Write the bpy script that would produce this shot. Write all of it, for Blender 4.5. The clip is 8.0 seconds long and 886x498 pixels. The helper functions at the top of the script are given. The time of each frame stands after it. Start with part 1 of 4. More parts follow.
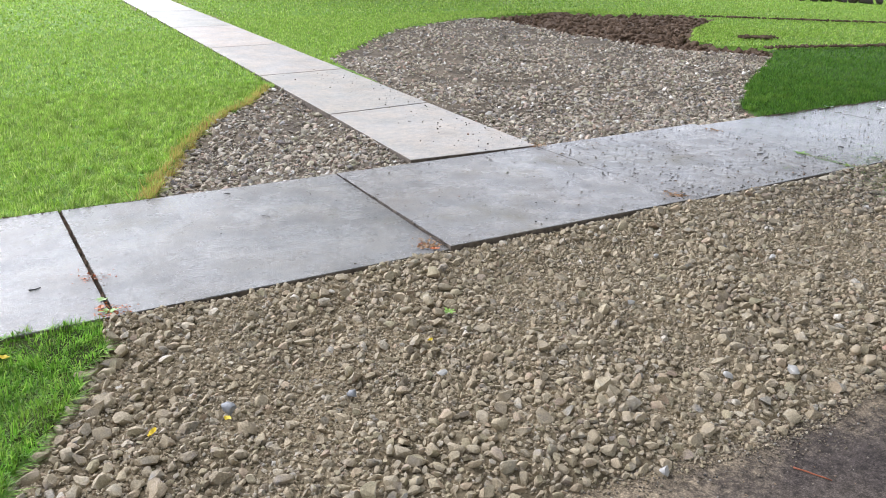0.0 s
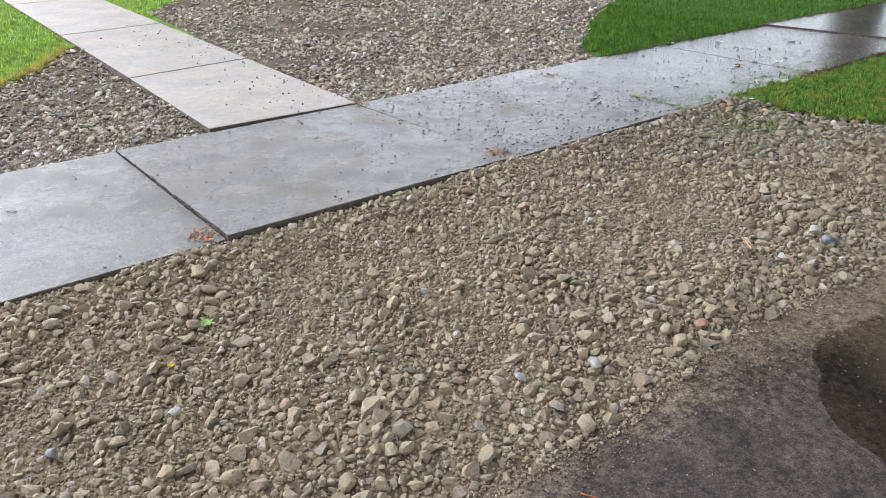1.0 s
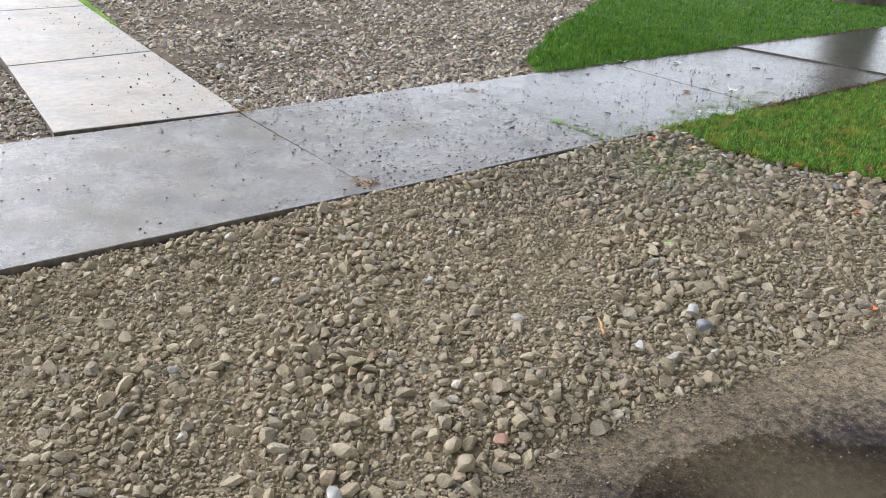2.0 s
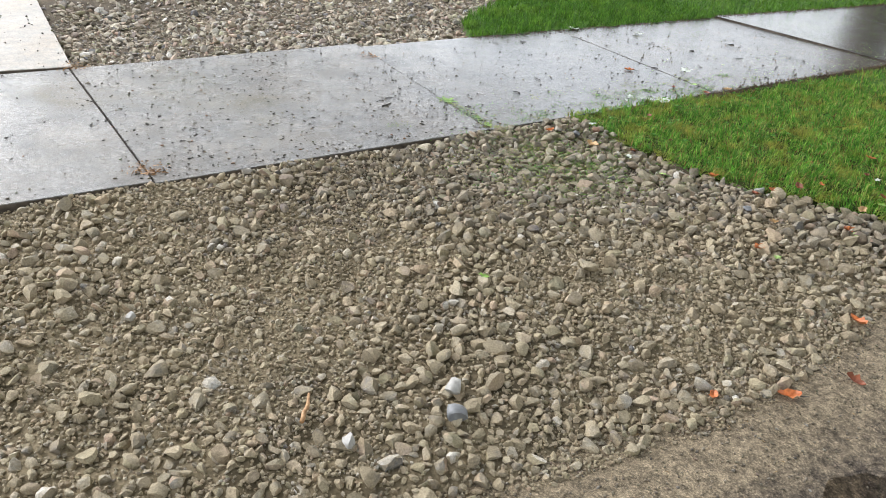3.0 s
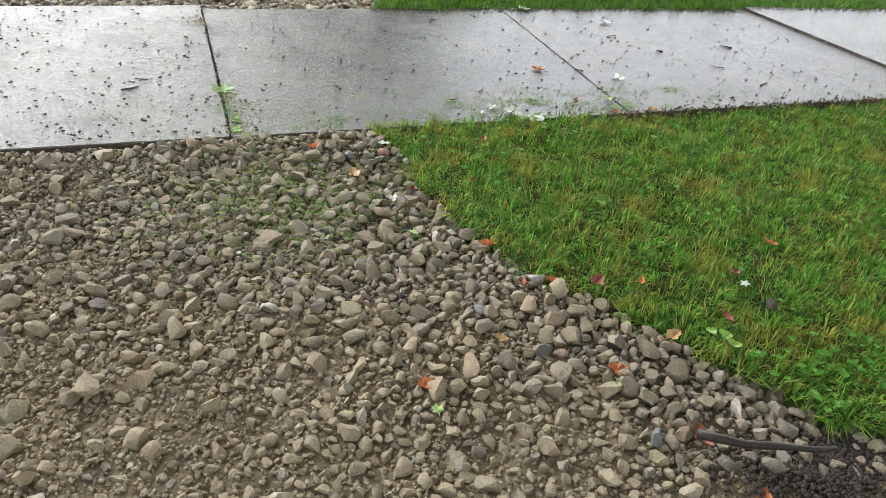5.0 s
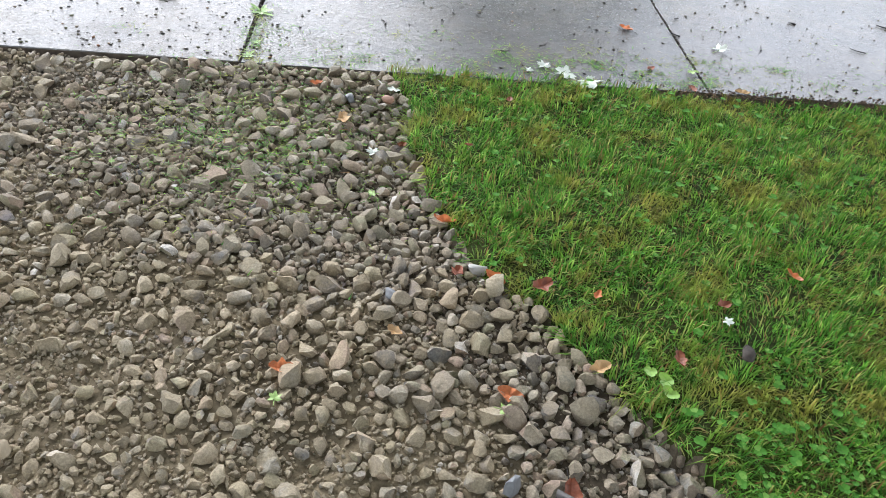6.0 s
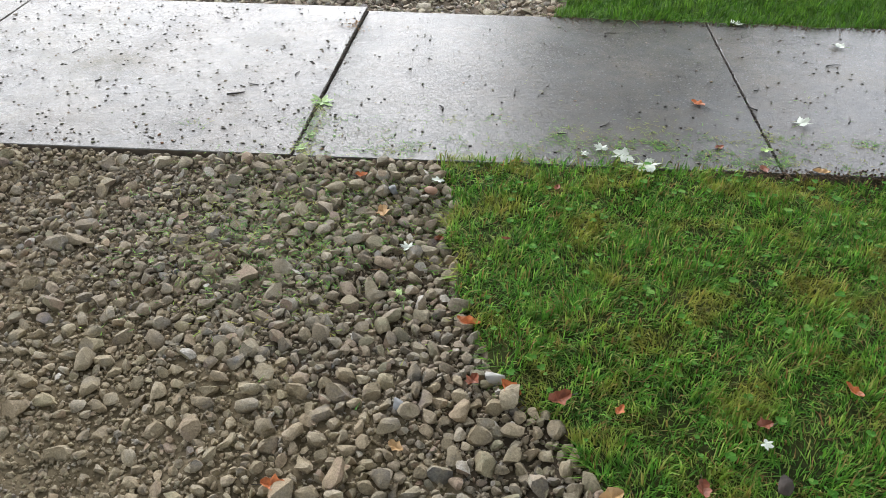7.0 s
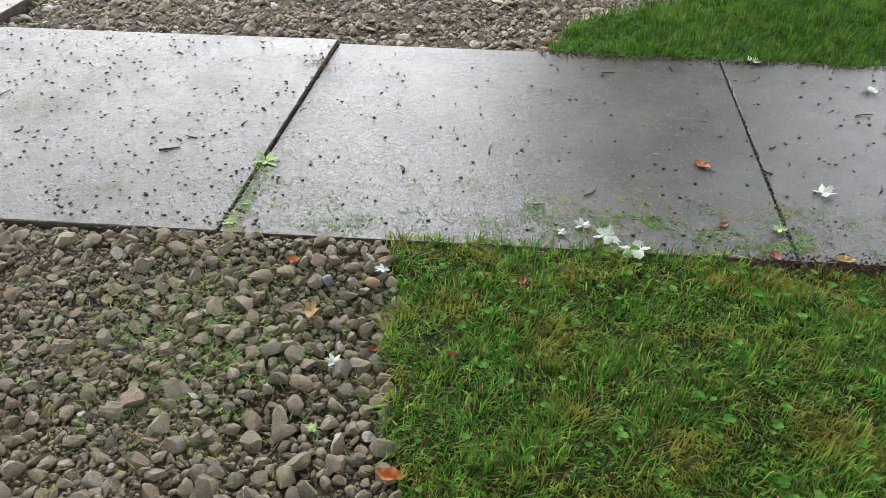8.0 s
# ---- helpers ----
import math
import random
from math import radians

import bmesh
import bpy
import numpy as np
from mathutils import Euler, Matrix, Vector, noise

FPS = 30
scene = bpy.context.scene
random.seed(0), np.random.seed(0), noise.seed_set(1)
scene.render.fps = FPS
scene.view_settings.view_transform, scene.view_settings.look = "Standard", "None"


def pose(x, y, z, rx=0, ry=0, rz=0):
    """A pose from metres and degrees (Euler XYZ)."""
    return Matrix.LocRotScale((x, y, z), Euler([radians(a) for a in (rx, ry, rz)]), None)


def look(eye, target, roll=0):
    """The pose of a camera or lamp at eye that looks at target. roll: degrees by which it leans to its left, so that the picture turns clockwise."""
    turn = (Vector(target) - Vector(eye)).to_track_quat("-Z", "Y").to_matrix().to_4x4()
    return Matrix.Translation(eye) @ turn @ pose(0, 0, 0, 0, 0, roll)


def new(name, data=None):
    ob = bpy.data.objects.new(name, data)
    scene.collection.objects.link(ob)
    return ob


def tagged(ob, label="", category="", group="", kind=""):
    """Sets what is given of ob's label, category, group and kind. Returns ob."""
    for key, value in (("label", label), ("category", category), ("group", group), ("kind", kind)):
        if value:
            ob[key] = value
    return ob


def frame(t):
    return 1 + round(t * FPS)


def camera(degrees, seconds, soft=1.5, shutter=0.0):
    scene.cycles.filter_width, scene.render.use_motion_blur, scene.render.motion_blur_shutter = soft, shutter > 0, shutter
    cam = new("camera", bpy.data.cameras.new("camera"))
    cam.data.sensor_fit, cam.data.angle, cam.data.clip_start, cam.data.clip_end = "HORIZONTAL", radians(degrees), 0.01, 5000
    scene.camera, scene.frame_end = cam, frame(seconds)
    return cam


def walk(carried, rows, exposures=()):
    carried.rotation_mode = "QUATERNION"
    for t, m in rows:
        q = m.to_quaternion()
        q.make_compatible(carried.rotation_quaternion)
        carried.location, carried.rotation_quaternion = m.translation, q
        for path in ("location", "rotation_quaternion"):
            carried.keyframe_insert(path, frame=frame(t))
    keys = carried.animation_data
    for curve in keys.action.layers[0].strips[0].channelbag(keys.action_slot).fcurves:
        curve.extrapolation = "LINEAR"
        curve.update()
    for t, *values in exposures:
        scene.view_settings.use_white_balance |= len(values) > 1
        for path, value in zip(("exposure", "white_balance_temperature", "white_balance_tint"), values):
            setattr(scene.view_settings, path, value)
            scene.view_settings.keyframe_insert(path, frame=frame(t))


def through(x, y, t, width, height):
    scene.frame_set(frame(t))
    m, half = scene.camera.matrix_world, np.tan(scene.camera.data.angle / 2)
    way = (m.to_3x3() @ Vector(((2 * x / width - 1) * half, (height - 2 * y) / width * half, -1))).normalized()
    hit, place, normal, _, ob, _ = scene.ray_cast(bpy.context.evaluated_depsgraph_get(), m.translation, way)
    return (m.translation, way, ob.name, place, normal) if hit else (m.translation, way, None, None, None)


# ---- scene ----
cam = camera(57.4, 8.0, soft=0.65)
PATH = [
    (0, (-0.006, 0.119, 1.37), (1.0, 1.699, 0.67), 1.2),
    (0.5, (0.276, 0.161, 1.352), (1.357, 1.677, 0.623), 0.6),
    (1, (0.661, 0.276, 1.341), (1.852, 1.657, 0.521), 0.1),
    (1.5, (1.121, 0.314, 1.335), (2.335, 1.666, 0.499), 2.6),
    (2, (1.625, 0.307, 1.333), (2.806, 1.691, 0.503), 3.5),
    (2.2, (1.85, 0.31, 1.332), (3.066, 1.612, 0.423), 4.3),
    (3.3, (3.167, 0.372, 1.33), (4.203, 1.784, 0.364), 6.5),
    (3.5, (3.35, 0.399, 1.342), (4.362, 1.81, 0.349), 6.7),
    (4, (3.856, 0.446, 1.322), (4.671, 1.974, 0.321), 7.1),
    (4.5, (4.359, 0.498, 1.311), (5.125, 2.021, 0.264), 7.0),
    (5, (4.835, 0.49, 1.291), (5.594, 2.007, 0.231), 8.0),
    (5.2, (5.007, 0.495, 1.288), (5.73, 1.998, 0.184), 9.5),
    (6.3, (5.695, 0.634, 1.342), (5.863, 2.182, 0.086), 6.7),
    (6.5, (5.759, 0.663, 1.371), (5.864, 2.224, 0.124), 4.9),
    (7, (5.846, 0.707, 1.399), (5.836, 2.334, 0.236), 2.1),
    (7.5, (5.908, 0.925, 1.399), (5.873, 2.543, 0.224), 0.1),
    (8, (6.063, 1.239, 1.401), (5.985, 2.856, 0.226), 1.5),
]
LIGHTNESS = [(0, 1.36, 6000, 15), (1, 1.3, 6000, 15), (2, 1.36, 6050, 14), (3.5, 1.56, 6400, 10), (4.5, 1.48, 6450, 10), (5.2, 1.48, 6400, 10), (6.3, 1.78, 5950, 13), (6.5, 1.78, 5950, 13), (7, 1.38, 6300, 11), (7.5, 1.36, 6300, 12), (8, 1.27, 6300, 12)]
walk(cam, [(t, look(eye, target, roll)) for t, eye, target, roll in PATH], LIGHTNESS)

# ---- world and light: a bright overcast sky after rain ----
world = bpy.data.worlds.new("world")
scene.world = world
world.use_nodes = True
wn = world.node_tree.nodes
sky = wn.new("ShaderNodeTexSky")
sky.sky_type = "NISHITA"
sky.sun_disc = False
SUN_UP, SUN_ROUND = 43.0, -14.0
sky.sun_elevation, sky.sun_rotation = radians(SUN_UP), radians(SUN_ROUND)
grey = wn.new("ShaderNodeHueSaturation")
grey.inputs["Saturation"].default_value = 0.2
world.node_tree.links.new(sky.outputs[0], grey.inputs["Color"])
world.node_tree.links.new(grey.outputs[0], wn["Background"].inputs[0])
wn["Background"].inputs[1].default_value = 0.15
sun = new("sun", bpy.data.lights.new("sun", "SUN"))
sun.data.energy, sun.data.angle, sun.data.color = 1.35, radians(60), (1.0, 0.985, 0.965)
se, sr = radians(SUN_UP), radians(SUN_ROUND)
sun.matrix_world = look((0, 0, 30), (-30 * math.cos(se) * math.sin(sr), -30 * math.cos(se) * math.cos(sr), 30 - 30 * math.sin(se)))


# ---- materials ----
def material(name):
    m = bpy.data.materials.new(name)
    m.use_nodes = True
    return m, m.node_tree.nodes, m.node_tree.links, m.node_tree.nodes["Principled BSDF"]


def noise_node(n, l, scale, detail=4.0, rough=0.55, kind="Object"):
    c = n.new("ShaderNodeNewGeometry" if kind == "Position" else "ShaderNodeTexCoord")
    t = n.new("ShaderNodeTexNoise")
    t.inputs["Scale"].default_value, t.inputs["Detail"].default_value, t.inputs["Roughness"].default_value = scale, detail, rough
    l.new(c.outputs[kind], t.inputs["Vector"])
    return t


def ramp(n, l, source, stops):
    r = n.new("ShaderNodeValToRGB")
    e = r.color_ramp.elements
    while len(e) < len(stops):
        e.new(0.5)
    for k, (at, c) in enumerate(stops):
        e[k].position = at
        e[k].color = (*c, 1) if len(c) == 3 else c
    l.new(source, r.inputs[0])
    return r


def mixed(n, l, fac, a, b, mode="MIX"):
    x = n.new("ShaderNodeMix")
    x.data_type, x.blend_type = "RGBA", mode
    for v, i in ((fac, 0), (a, 6), (b, 7)):
        if isinstance(v, float):
            x.inputs[i].default_value = v
        elif isinstance(v, tuple):
            x.inputs[i].default_value = (*v, 1)
        else:
            l.new(v, x.inputs[i])
    return x.outputs[2]


def bump(n, l, p, height, strength, distance):
    b = n.new("ShaderNodeBump")
    b.inputs["Strength"].default_value, b.inputs["Distance"].default_value = strength, distance
    l.new(height, b.inputs["Height"])
    l.new(b.outputs[0], p.inputs["Normal"])
    return b


def g(v):
    return (v, v, v)


def soil_material(name, dark, light, rough=0.85, grit=90.0, depth=0.006):
    m, n, l, p = material(name)
    a = noise_node(n, l, 3.0, 5)
    b = noise_node(n, l, grit, 6, 0.7)
    base = ramp(n, l, a.outputs[0], [(0.35, dark), (0.65, light)])
    fine = ramp(n, l, b.outputs[0], [(0.3, g(0.55)), (0.7, g(1.25))])
    l.new(mixed(n, l, 1.0, base.outputs[0], fine.outputs[0], "MULTIPLY"), p.inputs["Base Color"])
    p.inputs["Roughness"].default_value = rough
    p.inputs["Specular IOR Level"].default_value = 0.15
    bump(n, l, p, b.outputs[0], 0.9, depth)
    return m


def stone_material(name, island, clay, clay_amount, dull=1.0):
    """Crushed stone: a colour of its own for every stone, with a dusty coat of clay."""
    m, n, l, p = material(name)
    if island:
        r = n.new("ShaderNodeNewGeometry").outputs["Random Per Island"]
    else:
        r = n.new("ShaderNodeObjectInfo").outputs["Random"]
    cols = [(0.0, (0.10, 0.098, 0.093)), (0.10, (0.21, 0.175, 0.135)), (0.26, (0.31, 0.265, 0.20)), (0.36, (0.25, 0.24, 0.155)), (0.46, (0.14, 0.13, 0.115)), (0.57, (0.35, 0.315, 0.235)),
            (0.68, (0.115, 0.12, 0.13)), (0.76, (0.31, 0.215, 0.16)), (0.86, (0.38, 0.345, 0.27)), (0.95, (0.25, 0.235, 0.21)), (0.993, (0.55, 0.53, 0.49))]
    base = ramp(n, l, r, [(at, tuple(v * dull for v in c)) for at, c in cols])
    a = noise_node(n, l, 16.0, 6, 0.65, "Position")
    b = noise_node(n, l, 190.0, 5, 0.75, "Position")
    coat = ramp(n, l, a.outputs[0], [(0.52 - clay_amount * 0.3, g(0.05)), (0.72 - clay_amount * 0.25, g(0.72))])
    c1 = mixed(n, l, coat.outputs[0], base.outputs[0], clay)
    fine = ramp(n, l, b.outputs[0], [(0.28, g(0.6)), (0.72, g(1.3))])
    l.new(mixed(n, l, 1.0, c1, fine.outputs[0], "MULTIPLY"), p.inputs["Base Color"])
    p.inputs["Roughness"].default_value = 0.72
    p.inputs["Specular IOR Level"].default_value = 0.22
    rough = noise_node(n, l, 75.0, 5, 0.7, "Position")
    both = n.new("ShaderNodeMath")
    both.operation = "MULTIPLY_ADD"
    both.inputs[1].default_value = 1.6
    l.new(rough.outputs[0], both.inputs[0])
    l.new(b.outputs[0], both.inputs[2])
    bump(n, l, p, both.outputs[0], 0.85, 0.005)
    return m


def plain_material(name, colour, rough=0.6, vary=0.25, scale=60.0, relief=0.002):
    m, n, l, p = material(name)
    a = noise_node(n, l, scale, 5)
    lo, hi = tuple(v * (1 - vary) for v in colour), tuple(min(1, v * (1 + vary)) for v in colour)
    l.new(ramp(n, l, a.outputs[0], [(0.3, lo), (0.7, hi)]).outputs[0], p.inputs["Base Color"])
    p.inputs["Roughness"].default_value = rough
    bump(n, l, p, a.outputs[0], 0.5, relief)
    return m


def grass_material(name, stops, patches=(), through=0.35, sheen=0.22):
    """Blades: each its own green, with patches of dry grass at a scale of some decimetres."""
    m, n, l, p = material(name)
    r = n.new("ShaderNodeNewGeometry").outputs["Random Per Island"]
    c = ramp(n, l, r, stops).outputs[0]
    if patches:
        a = noise_node(n, l, patches[0], 4, 0.6)
        f = ramp(n, l, a.outputs[0], [(patches[1], g(0.0)), (patches[1] + 0.14, g(patches[2]))])
        c = mixed(n, l, f.outputs[0], c, patches[3])
        tuft = noise_node(n, l, patches[0] * 4.5, 4, 0.65)
        c = mixed(n, l, 1.0, c, ramp(n, l, tuft.outputs[0], [(0.32, g(0.42)), (0.68, g(1.55))]).outputs[0], "MULTIPLY")
    l.new(c, p.inputs["Base Color"])
    p.inputs["Roughness"].default_value = 0.55
    p.inputs["Specular IOR Level"].default_value = sheen
    t = n.new("ShaderNodeBsdfTranslucent")
    l.new(c, t.inputs["Color"])
    mix = n.new("ShaderNodeMixShader")
    mix.inputs[0].default_value = through
    l.new(p.outputs[0], mix.inputs[1])
    l.new(t.outputs[0], mix.inputs[2])
    l.new(mix.outputs[0], n["Material Output"].inputs[0])
    return m


def concrete_material(name, dark, light, wet, stained=0.6):
    """Old broomed concrete, wet from rain: a film of water that lies unevenly, specks of aggregate, mossy stains."""
    m, n, l, p = material(name)
    a = noise_node(n, l, 2.2, 5, 0.6)
    b = noise_node(n, l, 150.0, 5, 0.75)
    s = noise_node(n, l, 1.3, 5, 0.6)
    base = ramp(n, l, a.outputs[0], [(0.33, dark), (0.66, light)]).outputs[0]
    c = n.new("ShaderNodeTexCoord")
    stain = ramp(n, l, s.outputs[0], [(0.56, g(0.0)), (0.76, g(stained))]).outputs[0]
    base = mixed(n, l, stain, base, (0.15, 0.14, 0.085))
    cast = ramp(n, l, n.new("ShaderNodeObjectInfo").outputs["Random"], [(0.0, (0.88, 0.92, 0.88)), (0.5, (1.0, 1.0, 1.0)), (1.0, (1.1, 1.06, 1.03))]).outputs[0]
    base = mixed(n, l, 1.0, base, cast, "MULTIPLY")
    tint = noise_node(n, l, 3.1, 4, 0.6)
    base = mixed(n, l, 0.6, base, ramp(n, l, tint.outputs[0], [(0.36, (0.9, 0.95, 1.0)), (0.64, (1.12, 1.04, 0.93))]).outputs[0], "MULTIPLY")
    grain = ramp(n, l, b.outputs[0], [(0.3, g(0.6)), (0.5, g(1.0)), (0.7, g(1.42))]).outputs[0]
    base = mixed(n, l, 1.0, base, grain, "MULTIPLY")
    mottle = noise_node(n, l, 17.0, 6, 0.7)
    base = mixed(n, l, 1.0, base, ramp(n, l, mottle.outputs[0], [(0.34, (0.84, 0.85, 0.87)), (0.66, (1.2, 1.15, 1.08))]).outputs[0], "MULTIPLY")
    v = n.new("ShaderNodeTexVoronoi")
    v.inputs["Scale"].default_value = 62.0
    l.new(c.outputs["Object"], v.inputs["Vector"])
    speck = ramp(n, l, v.outputs["Distance"], [(0.18, g(0.85)), (0.3, g(0.0))]).outputs[0]
    pick = ramp(n, l, v.outputs["Color"], [(0.5, g(0.0)), (0.58, g(1.0))]).outputs[0]
    both = mixed(n, l, 1.0, speck, pick, "MULTIPLY")
    base = mixed(n, l, both, base, (0.31, 0.31, 0.30))
    place = n.new("ShaderNodeSeparateXYZ")
    l.new(c.outputs["Object"], place.inputs[0])
    flooded = n.new("ShaderNodeMapRange")
    flooded.inputs["From Min"].default_value, flooded.inputs["From Max"].default_value = 5.0, 6.1
    flooded.inputs["To Min"].default_value, flooded.inputs["To Max"].default_value = 1.0, 0.42
    l.new(place.outputs["X"], flooded.inputs["Value"])
    soaked = ramp(n, l, flooded.outputs[0], [(0.42, g(0.66)), (1.0, g(1.0))]).outputs[0]
    base = mixed(n, l, 1.0, base, soaked, "MULTIPLY")
    l.new(base, p.inputs["Base Color"])
    film = noise_node(n, l, 3.2, 7, 0.7)
    film = ramp(n, l, film.outputs[0], [(0.35, g(wet[0])), (0.65, g(wet[1]))]).outputs[0]
    dry = n.new("ShaderNodeMath")
    dry.operation, dry.inputs[1].default_value = "MULTIPLY_ADD", 0.3
    l.new(stain, dry.inputs[0])
    l.new(film, dry.inputs[2])
    slick = n.new("ShaderNodeMath")
    slick.operation = "MULTIPLY"
    l.new(dry.outputs[0], slick.inputs[0])
    l.new(flooded.outputs[0], slick.inputs[1])
    l.new(slick.outputs[0], p.inputs["Roughness"])
    beads = noise_node(n, l, 120.0, 3, 0.7)
    gloss = ramp(n, l, beads.outputs[0], [(0.36, g(0.1)), (0.5, g(0.42)), (0.66, g(0.9))]).outputs[0]
    l.new(mixed(n, l, stain, gloss, mixed(n, l, 1.0, gloss, (0.55, 0.55, 0.55), "MULTIPLY")), p.inputs["Specular IOR Level"])
    pits = noise_node(n, l, 36.0, 4, 0.7)
    both = n.new("ShaderNodeMath")
    both.operation = "ADD"
    l.new(b.outputs[0], both.inputs[0])
    l.new(pits.outputs[0], both.inputs[1])
    relief = bump(n, l, p, both.outputs[0], 0.65, 0.004)
    calm = n.new("ShaderNodeMath")
    calm.operation, calm.inputs[1].default_value = "MULTIPLY", 0.75
    l.new(flooded.outputs[0], calm.inputs[0])
    l.new(calm.outputs[0], relief.inputs["Strength"])
    return m


M_SOIL = soil_material("clay_soil", (0.175, 0.141, 0.088), (0.32, 0.258, 0.162), 0.85, 70.0, 0.009)
# darker soil for the back bed and the gravel towards the right lawn
M_DARK_SOIL = soil_material("dark_soil", (0.085, 0.067, 0.046), (0.19, 0.152, 0.104), 0.8, 70.0, 0.009)
# soil under the blades, near black to paint the shade in their gaps
M_SHADED_LAWN_SOIL = soil_material("shaded_lawn_soil", (0.02, 0.03, 0.008), (0.06, 0.07, 0.02), 1.0)
M_DIRT = soil_material("dug_soil", (0.10, 0.066, 0.042), (0.22, 0.15, 0.10), 0.95, 30.0, 0.03)
M_FAR = soil_material("far_grass", (0.125, 0.25, 0.024), (0.22, 0.37, 0.045), 0.8, 25.0, 0.03)
# turf colour with shade painted in, a darker copy of the far grass
M_SHADED_TURF = soil_material("shaded_turf", (0.05, 0.115, 0.016), (0.1, 0.2, 0.03), 0.85, 25.0, 0.03)
CLAY = (0.46, 0.373, 0.233)
M_STONE = stone_material("crushed_stone", True, CLAY, 0.8, 1.58)
M_STONE_ONE = stone_material("single_stone", False, CLAY, 0.8, 1.58)
M_STONE_GREY = stone_material("washed_stone", True, (0.39, 0.32, 0.214), 0.55, 1.37)
M_FINES = stone_material("fine_gravel", True, (0.45, 0.363, 0.226), 0.8, 1.52)
M_ROAD_GRIT = stone_material("road_grit", True, (0.29, 0.235, 0.165), 0.6, 1.05)
M_STONE_FAR = stone_material("far_stone", True, (0.43, 0.352, 0.275), 0.3, 2.0)
M_WALK = concrete_material("wet_concrete", (0.105, 0.102, 0.097), (0.19, 0.186, 0.178), (0.1, 0.44))
M_PATH = concrete_material("damp_concrete", (0.36, 0.33, 0.298), (0.43, 0.402, 0.365), (0.4, 0.6), 0.12)
GREENS = [(0.0, (0.06, 0.19, 0.022)), (0.3, (0.11, 0.29, 0.035)), (0.58, (0.18, 0.39, 0.045)), (0.76, (0.29, 0.48, 0.08)), (0.86, (0.45, 0.48, 0.14)), (0.9, (0.30, 0.26, 0.08)), (1.0, (0.33, 0.17, 0.07))]
BRIGHT = [(0.0, (0.19, 0.33, 0.04)), (0.4, (0.30, 0.47, 0.065)), (0.75, (0.41, 0.56, 0.11)), (1.0, (0.58, 0.64, 0.24))]
# greens darkened to carry the tree shade over the right lawn
SHADED_GREENS = [(0.0, (0.045, 0.125, 0.012)), (0.5, (0.085, 0.21, 0.02)), (1.0, (0.17, 0.32, 0.04))]
M_EDGE = plain_material("earth_stained_edge", (0.125, 0.1, 0.075), 0.85, 0.5, 30, 0.006)
M_GRASS_NEAR = grass_material("mown_grass", GREENS, (5.0, 0.5, 0.75, (0.37, 0.34, 0.07)))
M_GRASS_BRIGHT = grass_material("bright_grass", BRIGHT, (2.2, 0.54, 0.55, (0.2, 0.37, 0.03)))
M_GRASS_FRESH = grass_material("fresh_grass", [(0.0, (0.10, 0.25, 0.022)), (0.4, (0.17, 0.365, 0.035)), (0.75, (0.26, 0.475, 0.055)), (1.0, (0.40, 0.54, 0.11))], (3.0, 0.56, 0.4, (0.3, 0.4, 0.06)))
M_GRASS_SHADED = grass_material("shaded_grass", SHADED_GREENS, (3.5, 0.52, 0.6, (0.2, 0.33, 0.045)))
M_GRASS_DRY = grass_material("dry_grass", [(0.0, (0.36, 0.22, 0.09)), (0.4, (0.6, 0.45, 0.15)), (0.7, (0.56, 0.52, 0.14)), (1.0, (0.34, 0.44, 0.07))])
M_CLOVER = grass_material("clover_green", [(0.0, (0.08, 0.24, 0.035)), (0.7, (0.13, 0.33, 0.05)), (1.0, (0.26, 0.46, 0.10))], (), 0.35, 0.08)
M_BROAD = grass_material("broad_leaf", [(0.0, (0.10, 0.27, 0.03)), (0.6, (0.2, 0.42, 0.06)), (1.0, (0.42, 0.56, 0.16))], (), 0.4, 0.06)
M_WEED = plain_material("weed_green", (0.19, 0.34, 0.045), 0.45, 0.3)
M_LEAF_BROWN = plain_material("orange_leaf", (0.54, 0.17, 0.05), 0.5, 0.4)
M_LEAF_DARK = plain_material("red_brown_leaf", (0.26, 0.075, 0.03), 0.5, 0.4)
M_LEAF_TAN = plain_material("tan_leaf", (0.52, 0.33, 0.15), 0.5, 0.3)
M_LEAF_PALE = plain_material("pale_leaf_back", (0.6, 0.64, 0.55), 0.55, 0.12)
M_LEAF_LIME = plain_material("lime_leaf", (0.33, 0.48, 0.14), 0.5, 0.2)
M_YELLOW = plain_material("yellow_leaf", (0.72, 0.55, 0.04), 0.5, 0.2)
M_TWIG = plain_material("wet_twig", (0.035, 0.028, 0.022), 0.5, 0.4, 90)
M_WOOD = plain_material("split_wood", (0.42, 0.24, 0.11), 0.6, 0.35, 40)
M_CLOD = plain_material("dark_clod", (0.055, 0.042, 0.032), 0.75, 0.4, 45, 0.006)
M_SPECK = grass_material("loose_grit", [(0.0, (0.03, 0.026, 0.021)), (0.45, (0.062, 0.052, 0.039)), (0.7, (0.12, 0.092, 0.062)), (0.85, (0.09, 0.1, 0.04)), (0.93, (0.25, 0.2, 0.13)), (1.0, (0.22, 0.1, 0.05))], (), 0.0)
M_WHITE_STONE = plain_material("white_stone", (0.4, 0.385, 0.35), 0.5, 0.2, 45, 0.003)
M_BLUE_STONE = plain_material("blue_grey_stone", (0.19, 0.195, 0.198), 0.5, 0.25, 45, 0.003)
M_ORANGE_STONE = plain_material("orange_stone", (0.36, 0.21, 0.14), 0.65, 0.2, 45, 0.003)
M_TAN_STONE = plain_material("tan_stone", (0.33, 0.265, 0.17), 0.6, 0.2, 45, 0.003)


